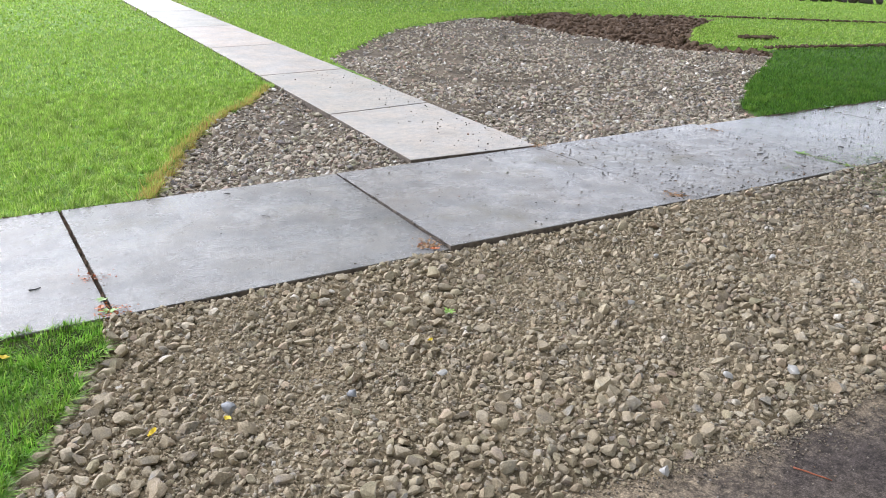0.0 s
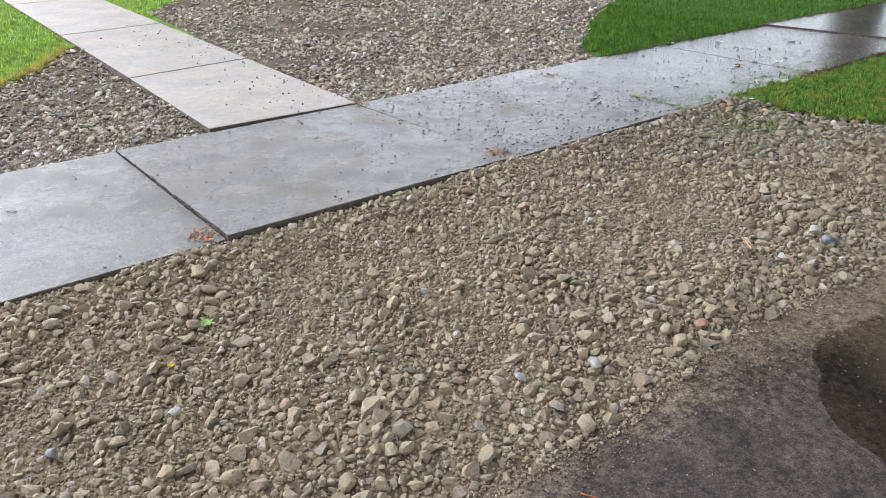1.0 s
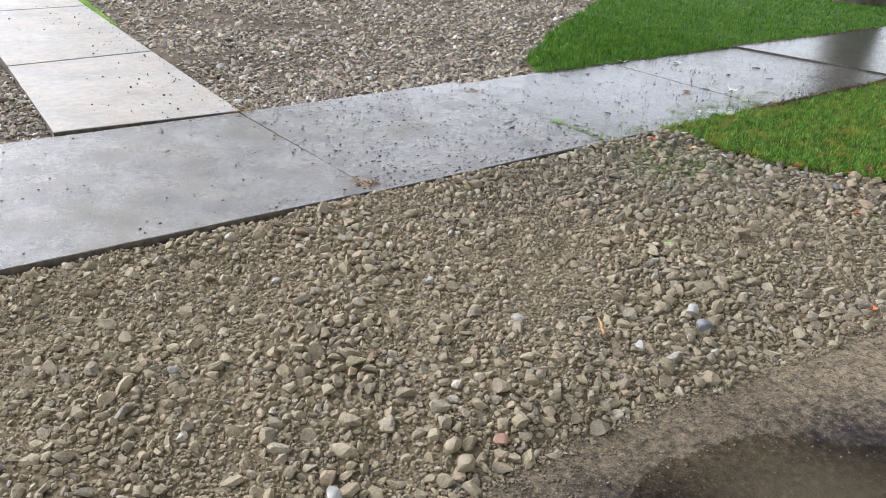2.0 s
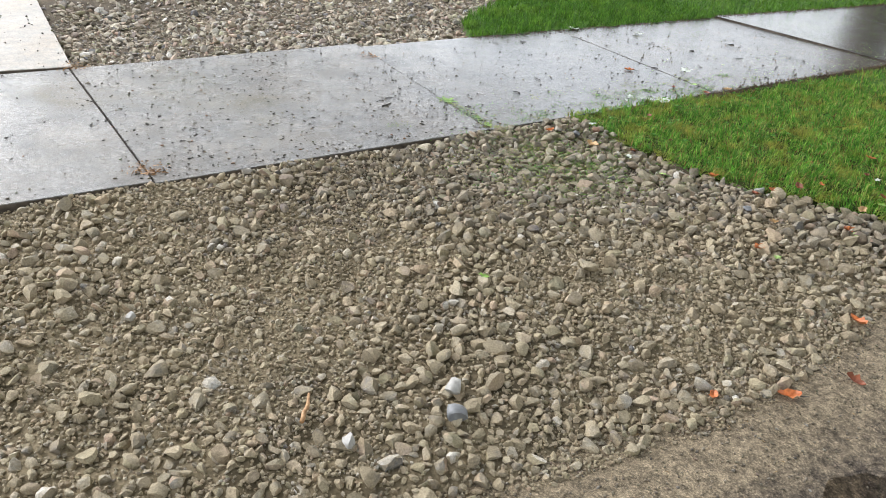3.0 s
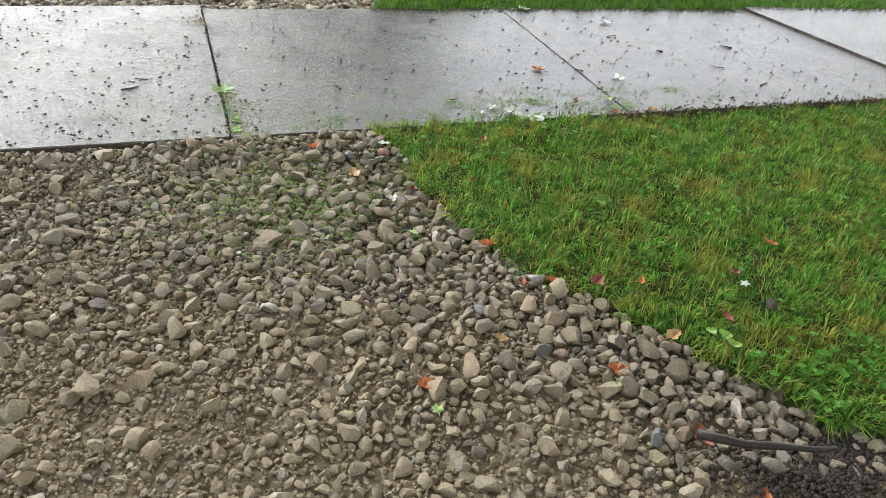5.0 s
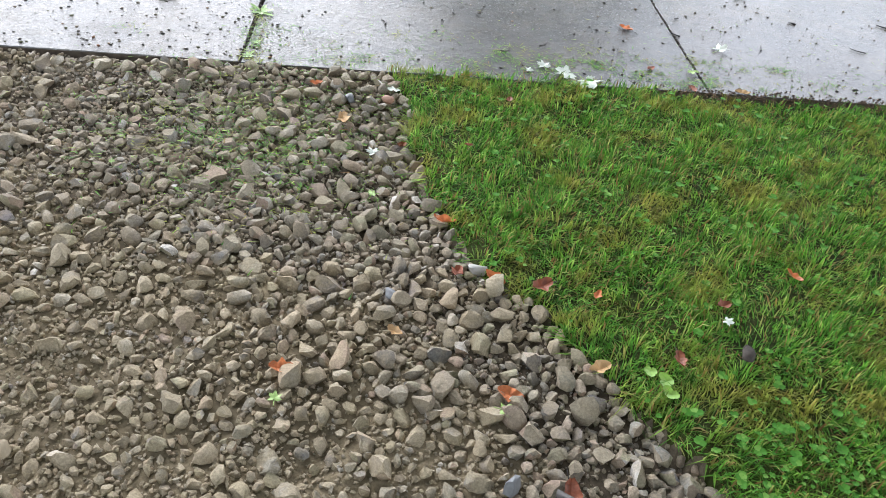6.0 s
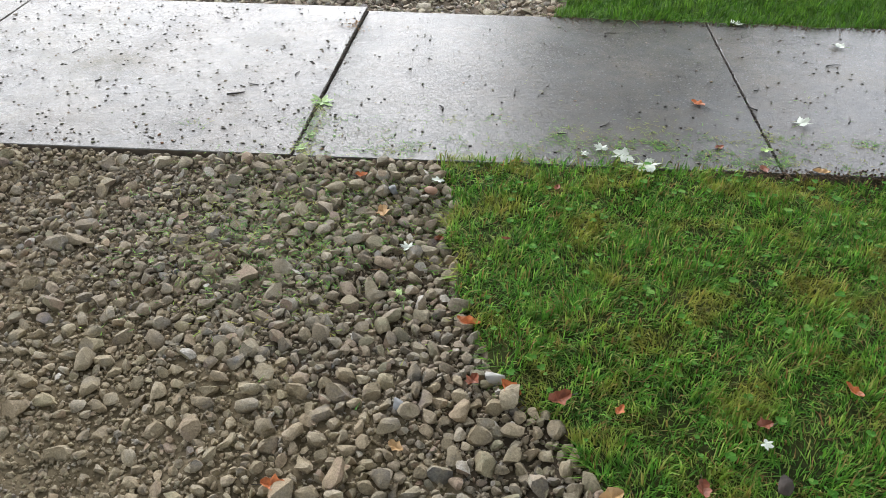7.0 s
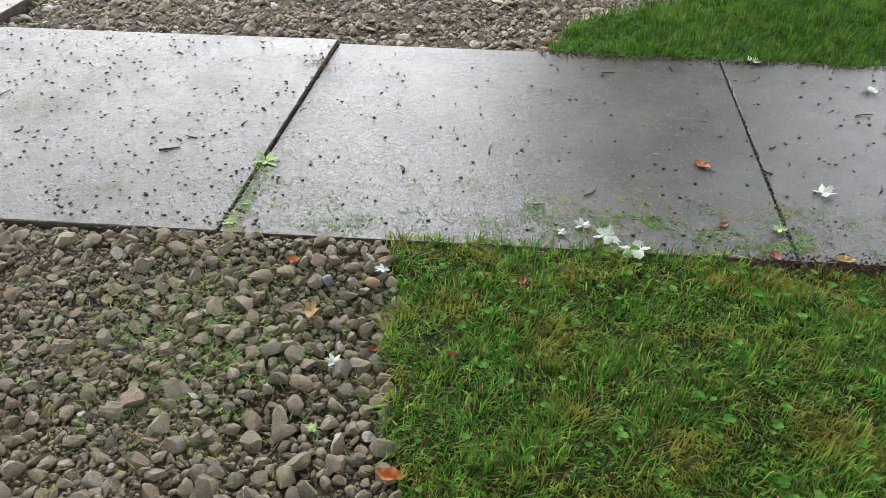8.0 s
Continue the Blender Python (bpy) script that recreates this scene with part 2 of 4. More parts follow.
def asphalt_material():
    """Dark wet asphalt, soaked in its hollows, with sand washed over it from the gravel."""
    m, n, l, p = material("wet_asphalt")
    a = noise_node(n, l, 2.5, 5, 0.6)
    b = noise_node(n, l, 170.0, 5, 0.8)
    lump = noise_node(n, l, 38.0, 5, 0.7)
    base = ramp(n, l, a.outputs[0], [(0.35, (0.062, 0.05, 0.044)), (0.68, (0.125, 0.101, 0.08))]).outputs[0]
    c = n.new("ShaderNodeTexCoord")
    place = n.new("ShaderNodeSeparateXYZ")
    l.new(c.outputs["Object"], place.inputs[0])

    def maths(kind, u, v):
        x = n.new("ShaderNodeMath")
        x.operation = kind
        for w, i in ((u, 0), (v, 1)):
            if isinstance(w, float):
                x.inputs[i].default_value = w
            else:
                l.new(w, x.inputs[i])
        return x.outputs[0]

    def ranged(v, a0, a1, b0, b1):
        x = n.new("ShaderNodeMapRange")
        x.interpolation_type = "SMOOTHSTEP"
        for w, k in ((a0, "From Min"), (a1, "From Max"), (b0, "To Min"), (b1, "To Max")):
            x.inputs[k].default_value = w
        l.new(v, x.inputs["Value"])
        return x.outputs[0]

    # sand reaches further out where the drive has washed most
    reach = ranged(place.outputs["X"], 2.2, 4.4, 1.34, 0.9)
    ragged = maths("ADD", maths("MULTIPLY", maths("SUBTRACT", a.outputs[0], 0.5), 0.55), maths("MULTIPLY", maths("SUBTRACT", lump.outputs[0], 0.5), 0.35))
    out = maths("ADD", maths("SUBTRACT", place.outputs["Y"], reach), ragged)
    sand = ranged(out, -0.12, 0.2, 0.0, 0.85)
    base = mixed(n, l, sand, base, (0.30, 0.238, 0.156))
    away = n.new("ShaderNodeVectorMath")
    away.operation = "DISTANCE"
    away.inputs[1].default_value = (3.2, 0.95, -0.07)
    l.new(c.outputs["Object"], away.inputs[0])
    soak = ranged(maths("ADD", away.outputs["Value"], ragged), 0.3, 1.0, 0.6, 1.0)
    base = mixed(n, l, 1.0, base, soak, "MULTIPLY")
    base = mixed(n, l, 1.0, base, ramp(n, l, lump.outputs[0], [(0.36, g(0.55)), (0.64, g(1.5))]).outputs[0], "MULTIPLY")
    grain = ramp(n, l, b.outputs[0], [(0.3, g(0.35)), (0.5, g(1.0)), (0.62, g(1.8)), (0.72, g(3.2))]).outputs[0]
    l.new(mixed(n, l, 1.0, base, grain, "MULTIPLY"), p.inputs["Base Color"])
    p.inputs["Roughness"].default_value = 0.7
    p.inputs["Specular IOR Level"].default_value = 0.14
    bump(n, l, p, maths("ADD", b.outputs[0], maths("MULTIPLY", lump.outputs[0], 1.0)), 0.8, 0.005)
    return m


def water_material():
    """A film of rain, clear at its rim; brown murk and sky haze painted mid-pool."""
    m, n, l, p = material("puddle_water")
    clear, gloss, mix, fresnel = n.new("ShaderNodeBsdfTransparent"), n.new("ShaderNodeBsdfGlossy"), n.new("ShaderNodeMixShader"), n.new("ShaderNodeFresnel")
    clear.inputs["Color"].default_value = (0.95, 0.93, 0.9, 1)
    gloss.inputs["Roughness"].default_value = 0.2
    fresnel.inputs["IOR"].default_value = 1.33
    murk_haze, deep, murk = n.new("ShaderNodeBsdfDiffuse"), n.new("ShaderNodeMixShader"), n.new("ShaderNodeMapRange")
    murk_haze.inputs["Color"].default_value = (0.17, 0.138, 0.088, 1)
    away = n.new("ShaderNodeVectorMath")
    away.operation = "DISTANCE"
    away.inputs[1].default_value = (3.42, 0.82, -0.0735)
    l.new(n.new("ShaderNodeNewGeometry").outputs["Position"], away.inputs[0])
    murk.interpolation_type = "SMOOTHSTEP"
    for k, v in (("From Min", 0.1), ("From Max", 0.5), ("To Min", 0.55), ("To Max", 0.0)):
        murk.inputs[k].default_value = v
    l.new(away.outputs["Value"], murk.inputs["Value"])
    l.new(murk.outputs[0], deep.inputs[0])
    l.new(clear.outputs[0], deep.inputs[1])
    l.new(murk_haze.outputs[0], deep.inputs[2])
    l.new(fresnel.outputs[0], mix.inputs[0])
    l.new(deep.outputs[0], mix.inputs[1])
    l.new(gloss.outputs[0], mix.inputs[2])
    l.new(mix.outputs[0], n["Material Output"].inputs[0])
    n.remove(p)
    return m


M_ASPHALT = asphalt_material()
M_WATER = water_material()


# ---- plan ----
NEAR_Y, FAR_Y = 3.2, 4.716          # the pavement's two edges
EDGE_X, EDGE_Y = [-1.0, 1.2, 1.5, 1.9, 2.25, 2.75, 3.4, 3.9, 4.65, 5.3, 5.65, 6.5], [1.49, 1.49, 1.48, 1.41, 1.38, 1.45, 1.41, 1.34, 1.23, 1.29, 1.38, 1.28]   # where the gravel runs out on the asphalt
SW_Y, SW_X = [0.9, 1.35, 2.2, 2.4, 2.57, 2.83, 3.0, 3.13, 3.2], [-0.8, -0.5, -0.03, 0.08, 0.15, 0.28, 0.37, 0.41, 0.41]
SE_Y, SE_X = [1.28, 1.4, 1.53, 1.7, 1.93, 2.1, 2.3, 2.6, 2.85, 3.0, 3.2], [6.62, 6.42, 6.37, 6.28, 6.15, 6.03, 5.93, 5.87, 5.86, 5.84, 5.79]
NW_Y, NW_X = [4.7, 5.79, 6.74, 7.35, 8.12], [0.93, 1.41, 1.94, 2.45, 2.93]
FAR_BED = np.array([(3.6, 4.6), (4.38, 9.83), (5.49, 11.1), (7.14, 13.05), (8.3, 13.82), (9.79, 14.68), (10.37, 14.6), (11.63, 15.36), (12.92, 15.31), (13.67, 14.3), (15.3, 13.7),
                    (14.7, 12.4), (12.56, 11.07), (10.9, 9.7), (10.6, 8.9), (11.2, 8.3), (10.38, 7.66), (7.67, 5.98), (7.03, 5.48), (6.5, 5.1), (6.28, 4.6)])
GRAVEL_FAR_Y, GRAVEL_FAR_X = [7.6, 8.84, 10.08, 11.55, 12.94, 14.25, 14.7], [10.4, 9.7, 9.7, 9.75, 10.05, 10.2, 9.8]


def road_edge(x):
    return np.interp(x, EDGE_X, EDGE_Y)


def path_left(y):
    return 2.69 + 0.0955 * (y - FAR_Y)


def path_right(y):
    return 3.735 + 0.099 * (y - FAR_Y)


def inside(poly, x, y):
    hit = np.zeros(x.shape, bool)
    for (x0, y0), (x1, y1) in zip(poly, np.roll(poly, -1, 0)):
        if y0 != y1:
            hit ^= ((y0 > y) != (y1 > y)) & (x < (x1 - x0) * (y - y0) / (y1 - y0) + x0)
    return hit


def wave(x, y, s, k=0):
    """A cheap smooth unevenness between about -1 and 1, s metres long."""
    a, b = x / s + 3.1 * k, y / s - 1.7 * k
    return (np.sin(2.1 * a + 1.3 * np.sin(1.7 * b + k)) + np.sin(2.6 * b + 1.9 * np.sin(1.3 * a)) + 0.7 * np.sin(4.3 * a - 3.1 * b)) / 2.7


def zone(x, y):
    """0 gravel, 1 lawn, 2 dug soil, 3 slab or road."""
    x, y = np.broadcast_arrays(np.asarray(x, float), np.asarray(y, float))
    jx, jy = x + 0.03 * wave(x, y, 0.13, 2), y + 0.03 * wave(x, y, 0.11, 5)
    out = np.ones(x.shape, int)
    near = y < NEAR_Y
    bed = near & (jx > np.interp(jy, SW_Y, SW_X)) & (jx < np.interp(jy, SE_Y, SE_X))
    out[bed] = 0
    out[near & (y < road_edge(x) - 0.03)] = 3
    out[(y >= NEAR_Y) & (y <= FAR_Y)] = 3
    back = y > FAR_Y
    out[back & (y < 8.12) & (jx > np.interp(jy, NW_Y, NW_X)) & (x < path_left(y))] = 0
    in_bed = back & inside(FAR_BED, jx, jy) & (x > path_right(y))
    dug = in_bed & (y > 7.6) & (jx > np.interp(jy, GRAVEL_FAR_Y, GRAVEL_FAR_X))
    out[in_bed] = 0
    out[dug] = 2
    out[back & (x > path_left(y)) & (x < path_right(y))] = 3
    return out


def road_height(x, y):
    """The asphalt: two hollows that hold the puddles, and a fall under the gravel."""
    dip = 0.12 * wave(x, y, 0.3, 21) + 0.05 * wave(x, y, 0.09, 22) + np.exp(-(((x - 3.2) / 0.6) ** 2 + ((y - 0.9) / 0.3) ** 2)) + 0.8 * np.exp(-(((x - 4.5) / 0.5) ** 2 + ((y - 0.66) / 0.28) ** 2))
    return -0.064 - 0.028 * dip + 0.004 * wave(x, y, 0.4, 3) - 0.10 * np.clip((y - 1.6) / 0.1, 0, 1)


def rest(x, y):
    """Where a stone lies: on the clay, or on the asphalt at its edge."""
    return np.where(y < 1.6, np.maximum(height(x, y), road_height(x, y)), height(x, y))


def height(x, y):
    x, y = np.broadcast_arrays(np.asarray(x, float), np.asarray(y, float))
    z = zone(x, y)
    fine = 0.007 * wave(x, y, 0.09, 1) + 0.004 * wave(x, y, 0.04, 3) + 0.003 * wave(x, y, 0.021, 9)
    h = np.full(x.shape, -0.012) + 0.006 * wave(x, y, 0.7, 4)
    bed = -0.034 + 0.02 * np.clip((y - 2.85) / 0.3, 0, 1) + 0.014 * wave(x, y, 0.55, 6) + 0.008 * wave(x, y, 0.2, 33) + fine - 0.03 * np.clip((1.75 - y) / 0.45, 0, 1)
    bed = np.where(y > FAR_Y, -0.035 + 0.02 * wave(x, y, 0.8, 7) + fine, bed)
    out = np.clip((road_edge(x) + 0.1 + 0.05 * wave(x, y, 0.25, 31) + 0.03 * wave(x, y, 0.1, 32) - y) / 0.13, 0, 1) * (x < 5.7)
    bed = bed * (1 - out) + (road_height(x, y) - 0.012) * out
    h = np.where(z == 0, bed, h)
    h = np.where(z == 2, -0.07 + 0.035 * wave(x, y, 0.35, 8) + 3 * fine, h)
    h = np.where(z == 3, -0.07, h)
    return np.where(y < road_edge(x) - 0.02, -0.16, h)


# ---- mesh helpers ----
def mesh_of(name, verts, faces, mats, smooth=False, crease=0):
    """A mesh from numpy arrays: faces is one (n, k) array."""
    me = bpy.data.meshes.new(name)
    verts, faces = np.asarray(verts, np.float32), np.asarray(faces, np.int32)
    me.vertices.add(len(verts))
    me.vertices.foreach_set("co", verts.ravel())
    n, k = faces.shape
    me.loops.add(n * k)
    me.loops.foreach_set("vertex_index", faces.ravel())
    me.polygons.add(n)
    me.polygons.foreach_set("loop_start", np.arange(0, n * k, k, dtype=np.int32))
    me.polygons.foreach_set("use_smooth", np.full(n, smooth))
    for m in mats if isinstance(mats, (list, tuple)) else [mats]:
        me.materials.append(m)
    me.update(calc_edges=True)
    me.validate()
    if crease:
        me.set_sharp_from_angle(angle=radians(crease))
    return me


def link_mesh(name, bm, mat, smooth=False):
    me = bpy.data.meshes.new(name)
    bm.to_mesh(me)
    bm.free()
    me.materials.append(mat)
    for p in me.polygons:
        p.use_smooth = smooth
    return me


def part(name, bm, mat, parent, label="", smooth=False):
    """Links a bmesh as one mesh object under a thing or a part."""
    ob = new(name, link_mesh(name, bm, mat, smooth))
    ob.parent = parent
    return tagged(ob, label)


def stone_forms(count, level, seed, flat=0.72, cut=(0.36, 0.8)):
    """Broken pebbles: a ball with flats struck off it."""
    rng = np.random.default_rng(seed)
    bm = bmesh.new()
    bmesh.ops.create_icosphere(bm, subdivisions=level, radius=1.0)
    bm.verts.ensure_lookup_table()
    v0 = np.array([v.co[:] for v in bm.verts])
    f0 = np.array([[v.index for v in f.verts] for f in bm.faces])
    bm.free()
    forms = []
    for _ in range(count):
        v = v0.copy()
        for _ in range(9):
            d = rng.normal(size=3)
            d /= np.linalg.norm(d)
            off = rng.uniform(*cut)
            over = np.maximum(v @ d - off, 0)
            v -= over[:, None] * d
        v *= np.array([1.0, rng.uniform(0.58, 0.95), rng.uniform(flat - 0.22, flat + 0.1)])
        v[:, 0] += rng.uniform(-0.25, 0.25) * v[:, 1]
        if level > 1:
            v += rng.normal(0, 0.035, v.shape)
        forms.append(v / np.abs(v[:, :2]).max())
    return np.array(forms), f0


def spread_stones(forms, f0, x, y, z, r, seed, tip=0.35):
    """Verts and faces of many stones at once."""
    rng = np.random.default_rng(seed)
    n = len(x)
    v = forms[rng.integers(0, len(forms), n)] * r[:, None, None]
    t1, t2 = rng.normal(0, tip, n), rng.normal(0, tip, n)
    c, s = np.cos(t1)[:, None], np.sin(t1)[:, None]
    vy, vz = v[..., 1] * c - v[..., 2] * s, v[..., 1] * s + v[..., 2] * c
    c, s = np.cos(t2)[:, None], np.sin(t2)[:, None]
    vx, vz = v[..., 0] * c + vz * s, -v[..., 0] * s + vz * c
    a = rng.uniform(0, 2 * np.pi, n)
    c, s = np.cos(a)[:, None], np.sin(a)[:, None]
    out = np.stack([vx * c - vy * s + x[:, None], vx * s + vy * c + y[:, None], vz + z[:, None]], -1)
    faces = f0[None] + (np.arange(n) * len(forms[0]))[:, None, None]
    return out.reshape(-1, 3), faces.reshape(-1, f0.shape[1])


def scatter(x0, x1, y0, y1, per_m2, rng):
    n = int((x1 - x0) * (y1 - y0) * per_m2)
    return rng.uniform(x0, x1, n), rng.uniform(y0, y1, n)


def packed(x, y, r, gap=0.85, taken=None):
    """Keeps those of the discs, in order, that do not overlap earlier ones by much."""
    cell = 0.08
    grid = {} if taken is None else taken
    close = np.broadcast_to(gap, x.shape).tolist()
    keep = []
    for i, (px, py, pr) in enumerate(zip(x.tolist(), y.tolist(), r.tolist())):
        cx, cy = int(px // cell), int(py // cell)
        clear = True
        for ix in (cx - 1, cx, cx + 1):
            for iy in (cy - 1, cy, cy + 1):
                for qx, qy, qr in grid.get((ix, iy), ()):
                    if (px - qx) ** 2 + (py - qy) ** 2 < (close[i] * (pr + qr)) ** 2:
                        clear = False
                        break
                if not clear:
                    break
            if not clear:
                break
        if clear:
            grid.setdefault((cx, cy), []).append((px, py, pr))
            keep.append(i)
    return np.array(keep, int), grid


# ---- ground, one sheet to the horizon ----
def axis(lo, hi, step, far):
    inner = np.arange(lo, hi, step)
    out, d = [], step
    at = hi
    while at < far:
        out.append(at)
        d *= 1.35
        at += d
    low, d, at = [], step, lo
    while at > -far:
        d *= 1.35
        at -= d
        low.append(at)
    return np.concatenate([low[::-1], inner, out])


def build_ground():
    xs, ys = axis(-0.6, 6.7, 0.02, 900), axis(1.1, 3.2, 0.02, 900)
    xs = np.concatenate([xs[xs < 6.7], np.arange(6.7, 9.5, 0.06), np.arange(9.5, 16, 0.14), xs[xs > 16.2]])
    ys = np.concatenate([ys[ys < 3.2], np.arange(3.2, 4.7, 0.25), np.arange(4.7, 7.5, 0.055), np.arange(7.53, 16, 0.13), ys[ys > 16.2]])
    X, Y = np.meshgrid(xs, ys)
    v = np.stack([X, Y, height(X, Y)], -1).reshape(-1, 3)
    nx, ny = len(xs), len(ys)
    i = (np.arange(ny - 1)[:, None] * nx + np.arange(nx - 1)).ravel()
    f = np.stack([i, i + 1, i + nx + 1, i + nx], 1)
    me = mesh_of("ground", v, f, [M_SOIL, M_SHADED_LAWN_SOIL, M_DIRT, M_FAR, M_DARK_SOIL, M_SHADED_TURF], True)
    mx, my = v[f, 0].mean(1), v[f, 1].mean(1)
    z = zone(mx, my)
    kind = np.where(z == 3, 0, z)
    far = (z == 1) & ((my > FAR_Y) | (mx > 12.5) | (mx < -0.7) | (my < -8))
    # right lawn and outer strips get the turf darkened for shade
    shaded = (z == 1) & (((my < NEAR_Y) & ((mx > 8.2) | (mx < -0.6))) | ((my > FAR_Y) & (mx > 6) & (my - 8.25 < -0.22 * (mx - 10.6))))
    # faces of the darker soil: wider from the lawn as y grows
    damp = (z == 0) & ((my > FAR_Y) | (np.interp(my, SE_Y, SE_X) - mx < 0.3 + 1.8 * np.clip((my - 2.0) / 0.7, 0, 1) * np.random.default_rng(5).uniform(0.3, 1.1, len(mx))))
    me.polygons.foreach_set("material_index", np.where(shaded, 5, np.where(far, 3, np.where(damp, 4, kind))).astype(np.int32))
    return tagged(new("ground", me), "brown clay soil under the gravel and lawns", "ground", kind="structure")


build_ground()


def build_road():
    xs = np.concatenate([np.linspace(-60, -1, 40), np.arange(-0.9, 1.7, 0.05), np.arange(1.7, 5.4, 0.02), np.arange(5.4, 7.5, 0.05), np.linspace(7.6, 60, 40)])
    ys = np.concatenate([np.linspace(-7, 0.2, 14), np.arange(0.25, 1.72, 0.02)])
    X, Y = np.meshgrid(xs, ys)
    Z = road_height(X, Y)
    v = np.stack([X, Y, Z], -1).reshape(-1, 3)
    nx, ny = len(xs), len(ys)
    i = (np.arange(ny - 1)[:, None] * nx + np.arange(nx - 1)).ravel()
    me = mesh_of("road", v, np.stack([i, i + 1, i + nx + 1, i + nx], 1), M_ASPHALT, True)
    tagged(new("road", me), "dark wet asphalt road edge strewn with grit", "road", kind="structure")
    for cx, cy, rx, ry in ((3.2, 0.9, 1.0, 0.5), (4.5, 0.66, 0.75, 0.42)):
        bm = bmesh.new()
        ring = [bm.verts.new((cx + rx * math.cos(a), cy + ry * math.sin(a), -0.0735)) for a in np.linspace(0, 2 * np.pi, 48, endpoint=False)]
        bm.faces.new(ring)
        w = tagged(new("puddle", link_mesh("puddle", bm, M_WATER)), "shallow brown rain puddle on the asphalt", "puddle", kind="structure")
        w.visible_shadow = False


build_road()


# ---- pavement and garden path ----
def slab_mesh(corners, tops, thick, seed, bevel=0.0035):
    """A cast slab with worn edges: corners counter-clockwise, a top height for each."""
    rng = random.Random(seed)
    ring = []
    for k in range(4):
        (ax, ay), (bx, by) = corners[k], corners[(k + 1) % 4]
        za, zb = tops[k], tops[(k + 1) % 4]
        steps = max(4, int(math.hypot(bx - ax, by - ay) / 0.05))
        for s in range(steps):
            u = s / steps
            ring.append((ax + (bx - ax) * u, ay + (by - ay) * u, za + (zb - za) * u))
    cx, cy = sum(p[0] for p in ring) / len(ring), sum(p[1] for p in ring) / len(ring)
    bm = bmesh.new()
    rows = []
    for inset, drop in ((bevel, 0.0), (bevel * 0.3, 0.0035), (0.0, 0.011), (0.0, thick)):
        row = []
        for x, y, z in ring:
            chip = rng.uniform(0, 0.003) if drop < 0.05 else 0
            d = math.hypot(cx - x, cy - y)
            row.append(bm.verts.new((x + (cx - x) / d * (inset + chip), y + (cy - y) / d * (inset + chip), z - drop)))
        rows.append(row)
    bm.faces.new(rows[0])
    n = len(ring)
    for k, (a, b) in enumerate(zip(rows, rows[1:])):
        for i in range(n):
            bm.faces.new((b[i], b[(i + 1) % n], a[(i + 1) % n], a[i])).material_index = int(k >= 1)
    return bm


JOINTS = [-6.1, -4.5, -2.85, -1.2, 0.448, 2.0, 3.665, 5.285, 7.015, 9.115, 10.6, 12.2, 13.9, 15.5, 17.0]   # where the joints meet the near edge
FAR_JOINTS = [-6.1, -4.5, -2.85, -1.2, 0.47, 2.1, 3.72, 5.4, 7.098, 8.926, 10.6, 12.2, 13.9, 15.5, 17.0]    # and the far edge
GAPS = {4: 0.006}


def joint(k, y):
    return JOINTS[k] + (FAR_JOINTS[k] - JOINTS[k]) * (y - NEAR_Y) / (FAR_Y - NEAR_Y)


LIFTS = {4: (0.0, -0.004, -0.004, 0.0), 5: (0.012, 0.004, -0.002, 0.0), 6: (-0.004, -0.002, 0.012, 0.0), 7: (-0.004, 0.0, 0.0, -0.008), 9: (0.012, 0.0, 0.0, 0.014)}


def slab_top(x, y):
    """The height of the pavement's surface, slab by slab."""
    x, y = np.broadcast_arrays(np.asarray(x, float), np.asarray(y, float))
    v = np.clip((y - NEAR_Y) / (FAR_Y - NEAR_Y), 0, 1)
    out = np.zeros(x.shape)
    for k, (sw, se_, ne, nw) in LIFTS.items():
        u = (x - joint(k, y)) / (joint(k + 1, y) - joint(k, y))
        here = (u >= 0) & (u < 1)
        out = np.where(here, (sw + (se_ - sw) * u) * (1 - v) + (nw + (ne - nw) * u) * v, out)
    return out


def build_pavement():
    walk_way = tagged(new("pavement"), "wet grey concrete pavement of large square slabs", "pavement", kind="structure")
    for k in range(len(JOINTS) - 1):
        a, b = GAPS.get(k, 0.0025), GAPS.get(k + 1, 0.0025)
        quad = [(joint(k, NEAR_Y) + a, NEAR_Y), (joint(k + 1, NEAR_Y) - b, NEAR_Y), (joint(k + 1, FAR_Y) - b, FAR_Y), (joint(k, FAR_Y) + a, FAR_Y)]
        part("slab", slab_mesh(quad, LIFTS.get(k, (0.0, 0.0, 0.0, 0.0)), 0.1, k), M_WALK, walk_way).data.materials.append(M_EDGE)
    path = tagged(new("garden_path"), "pale damp concrete garden path across the lawn", "path", kind="structure")
    cuts = [FAR_Y + 0.02, 6.55, 8.87, 11.55, 14.5, 18.0, 21.6, 25.2]
    for k, (a, b) in enumerate(zip(cuts, cuts[1:])):
        tilt = 0.06
        quad = [(path_left(a), a + (0.05 if k == 0 else -tilt)), (path_right(a), a + (0.0 if k == 0 else tilt)), (path_right(b), b + tilt - 0.01), (path_left(b), b - tilt - 0.01)]
        part("slab", slab_mesh(quad, (0.002, 0.002, 0.0, 0.0), 0.1, 40 + k), M_PATH, path).data.materials.append(M_EDGE)


build_pavement()


